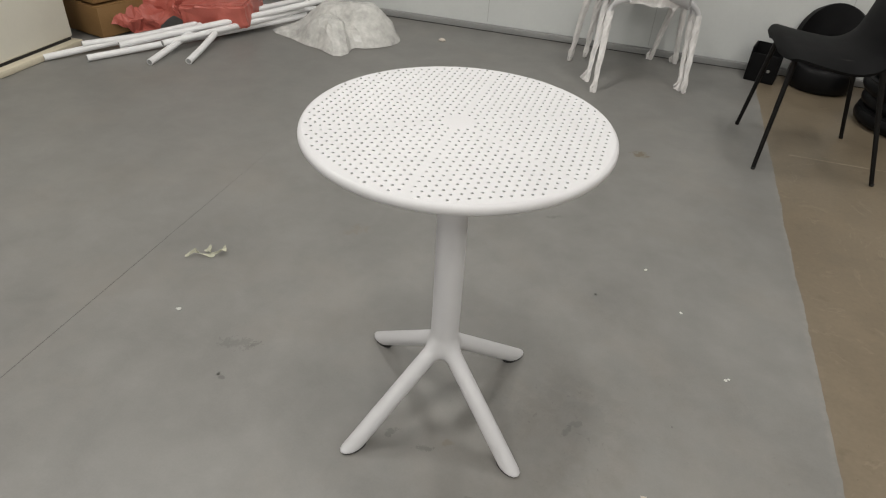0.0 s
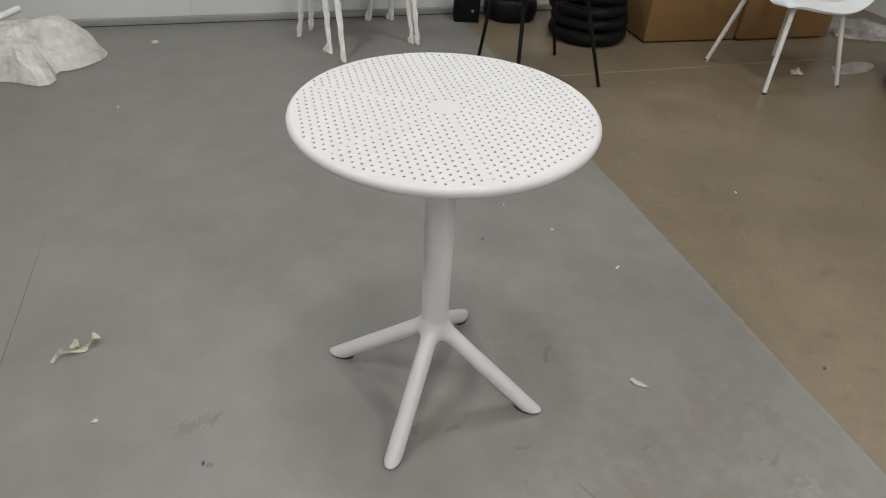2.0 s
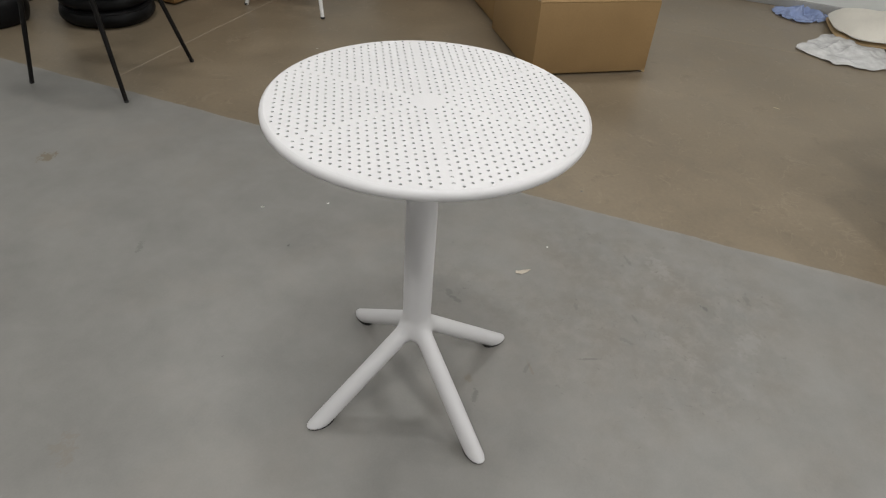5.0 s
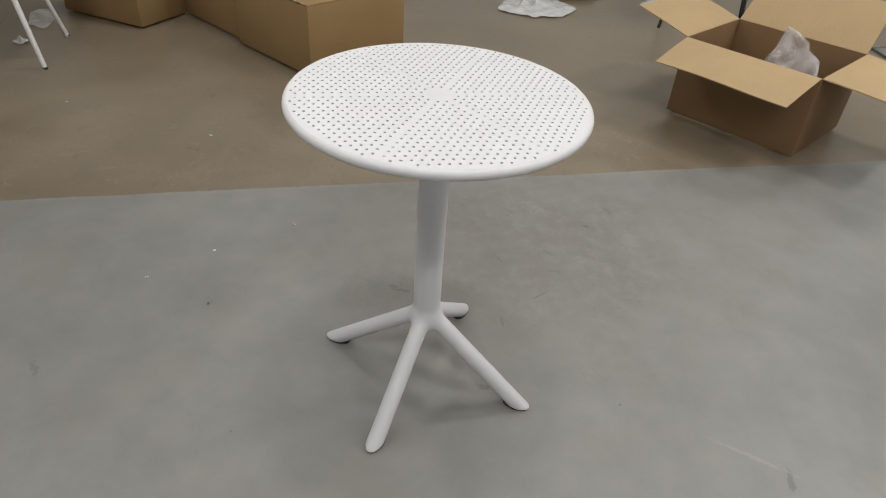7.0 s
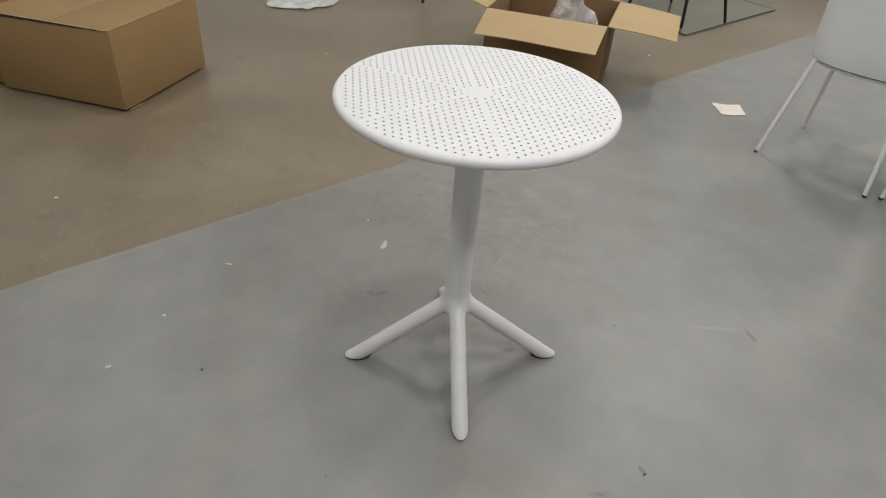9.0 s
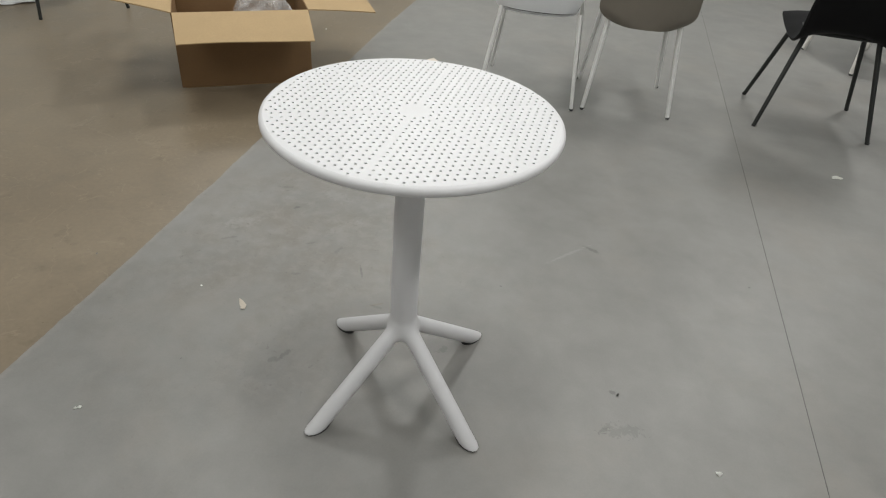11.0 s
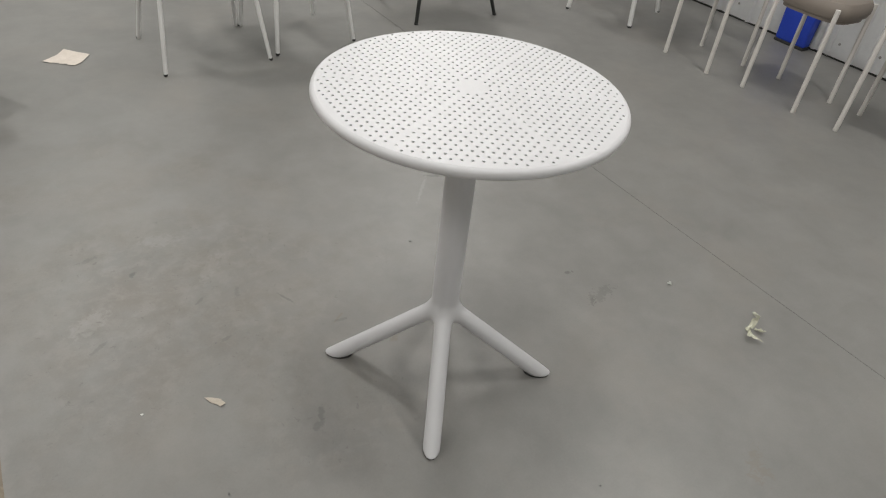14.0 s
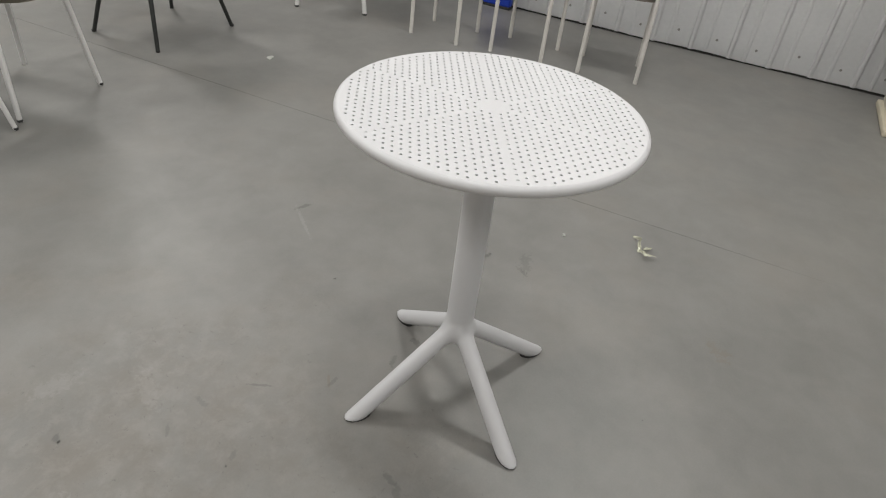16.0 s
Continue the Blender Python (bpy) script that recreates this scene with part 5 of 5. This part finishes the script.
def soft_bundle(m, label, w, d, h):
    """A limp folded bundle: a puffed upper fold over a tan lower one."""
    t = thing("cloth_bundle", m, label, "bundle")

    def fold(k, z0, hh, seed):
        def fn(u, v):
            a = 2 * math.pi * u
            co, si = math.cos(a), math.sin(a)
            r = v * (1 + 0.10 * noise.noise((1.5 * co + seed, 1.5 * si, 0)))
            x = 0.5 * w * k * r * math.copysign(abs(co) ** 0.55, co)
            y = 0.5 * d * k * r * math.copysign(abs(si) ** 0.55, si)
            puff = hh * (1 - v ** 4) * (0.75 + 0.5 * noise.noise((x * 5 + seed, y * 5, seed)))
            return Vector((x, y, z0 + max(puff, 0.0)))
        return sheet_bm(fn, 61, 13, 0.008)
    part("lower_fold", fold(1.0, 0.012, 0.05, 3.0), "card_in", t, "tan lower fold")
    part("upper_fold", fold(0.97, 0.045, h, 8.0), "cream_cloth", t, "cream upper fold")


soft_bundle(hall_pose(3.682, -1.568, 0, 6), "limp cream cloth bundle on a tan sheet by the wall", 0.56, 0.66, 0.10)
flat_sheet("plastic_sheet", pose(2.758, -2.841, 0, 0, 0, 10), "pale plastic sheet on the bare floor", "sheet_film", 0.35, 0.3, 0.05, 8.0)
flat_sheet("plastic_sheet", sized(pose(3.948, 1.594, 0, 0, 0, -41.1), 1.047), "clear plastic sheet lying by the wall", "clear_film", 0.55, 0.48, 0.10, 9.0)
flat_sheet("plastic_scrap", sized(pose(3.248, 1.148, 0, 0, 0, 3.52), 1.026), "thin clear plastic scrap on the floor", "clear_film", 0.36, 0.13, 0.03, 11.0, 18)
flat_sheet("plastic_scrap", pose(2.851, 1.208, 0, 0, 0, 30), "small crumpled plastic scrap under the white chair", "sheet_film", 0.08, 0.07, 0.05, 12.0, 12)


def build_glass():
    t = thing("glass_sheet", pose(0, 0, 0.002), "greenish clear glass sheet lying on the floor", "glass sheet")
    bm = bmesh.new()
    pts = ((0.789, -3.349), (0.894, -3.364), (1.718, -3.679), (1.567, -4.828), (0.592, -4.561))
    lo = [bm.verts.new((x, y, 0)) for x, y in pts]
    hi = [bm.verts.new((x, y, 0.010)) for x, y in pts]
    bm.faces.new(hi)
    bm.faces.new(list(reversed(lo)))
    for i in range(5):
        bm.faces.new((lo[i], lo[(i + 1) % 5], hi[(i + 1) % 5], hi[i]))
    bmesh.ops.recalc_face_normals(bm, faces=bm.faces[:])
    bmesh.ops.bevel(bm, geom=bm.edges[:], offset=0.0015, segments=1, affect="EDGES")
    pane = part("pane", bm, "glass", t, smooth=False)
    pane.visible_shadow = False
    pane.data.materials.append(MAT["clear_glass"])
    for poly in pane.data.polygons:
        poly.material_index = 0 if poly.normal.z > 0.5 else 1
    for (x0, y0), (x1, y1) in zip(pts, pts[1:] + pts[:1]):
        part("pane_edge", tube_bm([(x0, y0, 0.005), (x1, y1, 0.005)], 0.0052, 6), "glass_edge", t, "dark green cut edge")


build_glass()


def wire_stool(m, label, feet, heads, r):
    c = thing("metal_stool", m, label, "stool")
    for f, h in zip(feet, heads):
        stick(c, f, h, r, r, "black_metal")
    part("seat", box_bm(0.36, 0.36, 0.035, 0.015, (0.0, 0.0, 0.745)), "black", c)
    ring = [Vector(f).lerp(Vector(h), 0.38) for f, h in zip(feet, heads)]
    part("footrest", tube_bm([*ring, ring[0]], r * 0.8, 8), "black_metal", c)


wire_stool(sized(pose(1.047, -3.767, 0.012, 0, 0, 0.11), 1.034), "black metal bar stool standing on the glass sheet", ((-0.175, 0.31, 0), (-0.325, -0.07, 0), (0.30, 0.15, 0), (0.16, -0.27, 0)), ((-0.06, 0.11, 0.75), (-0.12, -0.05, 0.75), (0.12, 0.07, 0.75), (0.07, -0.11, 0.75)), 0.010)


def far_stool():
    c = thing("metal_stool", sized(pose(2.38, -2.844, 0, 0, 0, 0.16), 1.043), "stool on thin dark green-grey metal legs behind the open box", "stool")
    feet = ((0.0, 0.32), (-0.34, -0.01), (0.33, 0.01), (-0.01, -0.32))
    for x, y in feet:
        stick(c, (x, y, 0), (x * 0.8, y * 0.8, 0.43), 0.009, 0.010, "dark_metal", glide="rubber")
    bm = box_bm(0.42, 0.42, 0.06, 0.022, (0, 0, 0.42), 3)
    bmesh.ops.rotate(bm, verts=bm.verts, cent=(0, 0, 0), matrix=Matrix.Rotation(radians(45), 3, "Z"))
    part("seat", bm, "taupe_cloth", c)


far_stool()


blue_pad = thing("blue_pad", sized(pose(-0.792, -4.456, 0, 0, 0, -8.23), 1.043), "flat blue pad on the grey floor far back", "cushion")
part("cover", box_bm(0.46, 0.20, 0.06, 0.02, (0, 0, 0), 3), "faded_blue", blue_pad)


def build_bin():
    c = thing("blue_bin", hall_pose(-3.154, -1.152, 0, -2), "blue plastic bin with a dark base against the ribbed wall", "bin")
    bm = box_bm(0.07, 0.22, 0.435, 0.012, (0, 0, 0.015), 3)
    for v in bm.verts:
        k = 0.88 + 0.12 * v.co.z / 0.45
        v.co.x *= k
        v.co.y *= k
    part("body", bm, "blue", c)
    part("lid", box_bm(0.085, 0.235, 0.03, 0.01, (0, 0, 0.45)), "blue", c)
    part("base", box_bm(0.064, 0.20, 0.016, 0.004), "rubber", c, "dark dirty base")


build_bin()


# ---------------------------------------------------------------- litter and marks on the floor
def flake(name, x, y, size, label, mat, turn, seed, lift=0.006, cat="scrap", n=7):
    """A torn flat bit with an uneven outline and a slight curl."""
    t = thing(name, pose(x, y, 0.001, 0, 0, turn), label, cat)
    bm = bmesh.new()
    ring = []
    for k in range(n * 2):
        a = 2 * math.pi * k / (n * 2)
        r = 1 + 0.35 * noise.noise((math.cos(a) * 1.7 + seed, math.sin(a) * 1.7, seed))
        ring.append((r * math.cos(a) * size[0] / 2, r * math.sin(a) * size[1] / 2))
    mid = bm.verts.new((0, 0, lift * 0.3))
    low = [bm.verts.new((px, py, 0.0004 + lift * abs(noise.noise((px * 30, py * 30, seed))))) for px, py in ring]
    for i in range(len(low)):
        bm.faces.new((mid, low[i], low[(i + 1) % len(low)]))
    bmesh.ops.solidify(bm, geom=bm.faces[:], thickness=0.0007)
    part("flake_body", bm, mat, t, smooth=False)
    return t


def film_twist(x, y, turn, length, seed):
    t = thing("film_scrap", pose(x, y, 0.002, 0, 0, turn), "twisted scrap of yellowish clear film on the floor", "plastic scrap")

    def fn(u, v):
        a = u * 5.5 + 0.6
        w = 0.005 + 0.006 * abs(math.sin(u * 4.2)) + 0.011 * max(u - 0.75, 0) * 4
        c = Vector(((u - 0.5) * length, 0.010 * math.sin(u * 7), 0.009 + 0.007 * math.sin(u * 9)))
        p = c + Vector((0, math.cos(a), math.sin(a))) * (v - 0.5) * w * 2
        p = crumple(p, 0.008, 40, seed)
        return Vector((p.x, p.y, max(p.z, 0.0015)))
    part("film", sheet_bm(fn, 40, 8, 0.0008), "yellow_film", t, smooth=False)


film_twist(-0.811, 0.467, 24, 0.125, 2.0)


def film_ear(x, y, turn, seed):
    t = bpy.data.objects["film_scrap"]

    def fn(u, v):
        p = Vector((0.026 * u, (v - 0.5) * (0.020 - 0.008 * u), 0.004 + 0.012 * u ** 1.5 + 0.003 * math.sin(7 * v)))
        return crumple(p, 0.007, 45, seed)
    ob = part("film", sheet_bm(fn, 14, 8, 0.0008), "yellow_film", t, smooth=False)
    ob.matrix_basis = t.matrix_basis.inverted() @ pose(x, y, 0.001, 0, 0, turn)


film_ear(-0.816, 0.48, 75, 4.0)


def torn_piece(outline, x, y, turn, label, mat, cat, curl):
    t = thing("paper_scrap", pose(x, y, 0.001, 0, 0, turn), label, cat)
    bm = bmesh.new()
    vs = [bm.verts.new((px, py, 0.0006 + curl * (px * px + py * py) * 40)) for px, py in outline]
    f = bm.faces.new(vs)
    bmesh.ops.triangulate(bm, faces=[f])
    bmesh.ops.solidify(bm, geom=bm.faces[:], thickness=0.0007)
    part("sheet", bm, mat, t, smooth=False)


torn_piece(((-0.027, -0.003), (-0.008, -0.011), (0.014, -0.006), (0.027, 0.001), (0.003, 0.007), (-0.012, 0.006), (-0.020, 0.009)), 0.497, -0.236, -60, "pale brown torn flake on the grey floor", "pink_paper", "scrap", 0.09)
torn_piece(((0.090, -0.026), (0.052, -0.047), (0.019, -0.065), (-0.026, -0.112), (-0.062, -0.056), (-0.100, -0.003), (-0.073, 0.027), (-0.045, 0.060), (-0.007, 0.082), (0.018, 0.062), (0.013, 0.047), (0.043, 0.034), (0.040, 0.020), (0.070, 0.002)), 0.115, -2.329, 0, "torn piece of cream paper on the grey floor", "paper", "paper", 0.006)
flake("paper_scrap", -1.754, -1.402, (0.055, 0.03), "small white paper scrap on the floor", "crumb", 10, 3.0)
flake("paper_scrap", 1.693, -0.316, (0.075, 0.006), "thin pale straw on the bare floor", "straw", -75, 4.0, 0.003)
flake("paper_scrap", 2.019, -1.308, (0.04, 0.006), "short pale straw on the bare floor", "straw", -110, 6.0, 0.003)

CRUMBS = ((-0.784, 0.206, 0.017), (0.609, 0.657, 0.015), (0.689, 0.454, 0.012), (0.762, 0.186, 0.012), (-0.574, 2, 0.014), (0.458, 1.74, 0.018), (1.51, 0.386, 0.014),
          (0.772, -2.779, 0.016), (0.771, 0.191, 0.010), (1.993, 0.946, 0.012), (0.641, -0.303, 0.008), (-2.931, -1.939, 0.03))
for i, (x, y, s) in enumerate(CRUMBS):
    flake("crumb", x, y, (s, s * 0.75), "tiny white crumb on the floor", "crumb", 67 * i, i * 1.3, s * 0.5, "litter", 4)
lump("foam_crumb", pose(-0.32, 2.779, 0), "small crumbly white lump on the grey floor", "litter", "paper", (0.018, 0.014, 0.009), 3.3, 0.4)
DARK = ((0.472, -0.769, 0.012), (0.408, -0.402, 0.008), (0.587, -0.001, 0.009), (-0.271, -0.432, 0.012), (0.433, 0.498, 0.014), (-1.097, -0.545, 0.012), (-0.578, -0.016, 0.013), (1.012, -0.407, 0.012), (-0.044, 0.492, 0.008), (-1.766, -0.012, 0.009))
for i, (x, y, s) in enumerate(DARK):
    flake("grit", x, y, (s * 0.8, s * 0.5), "tiny dark bit of grit on the floor", "smudge", 41 * i, i * 2.1, 0.004, "litter", 4)
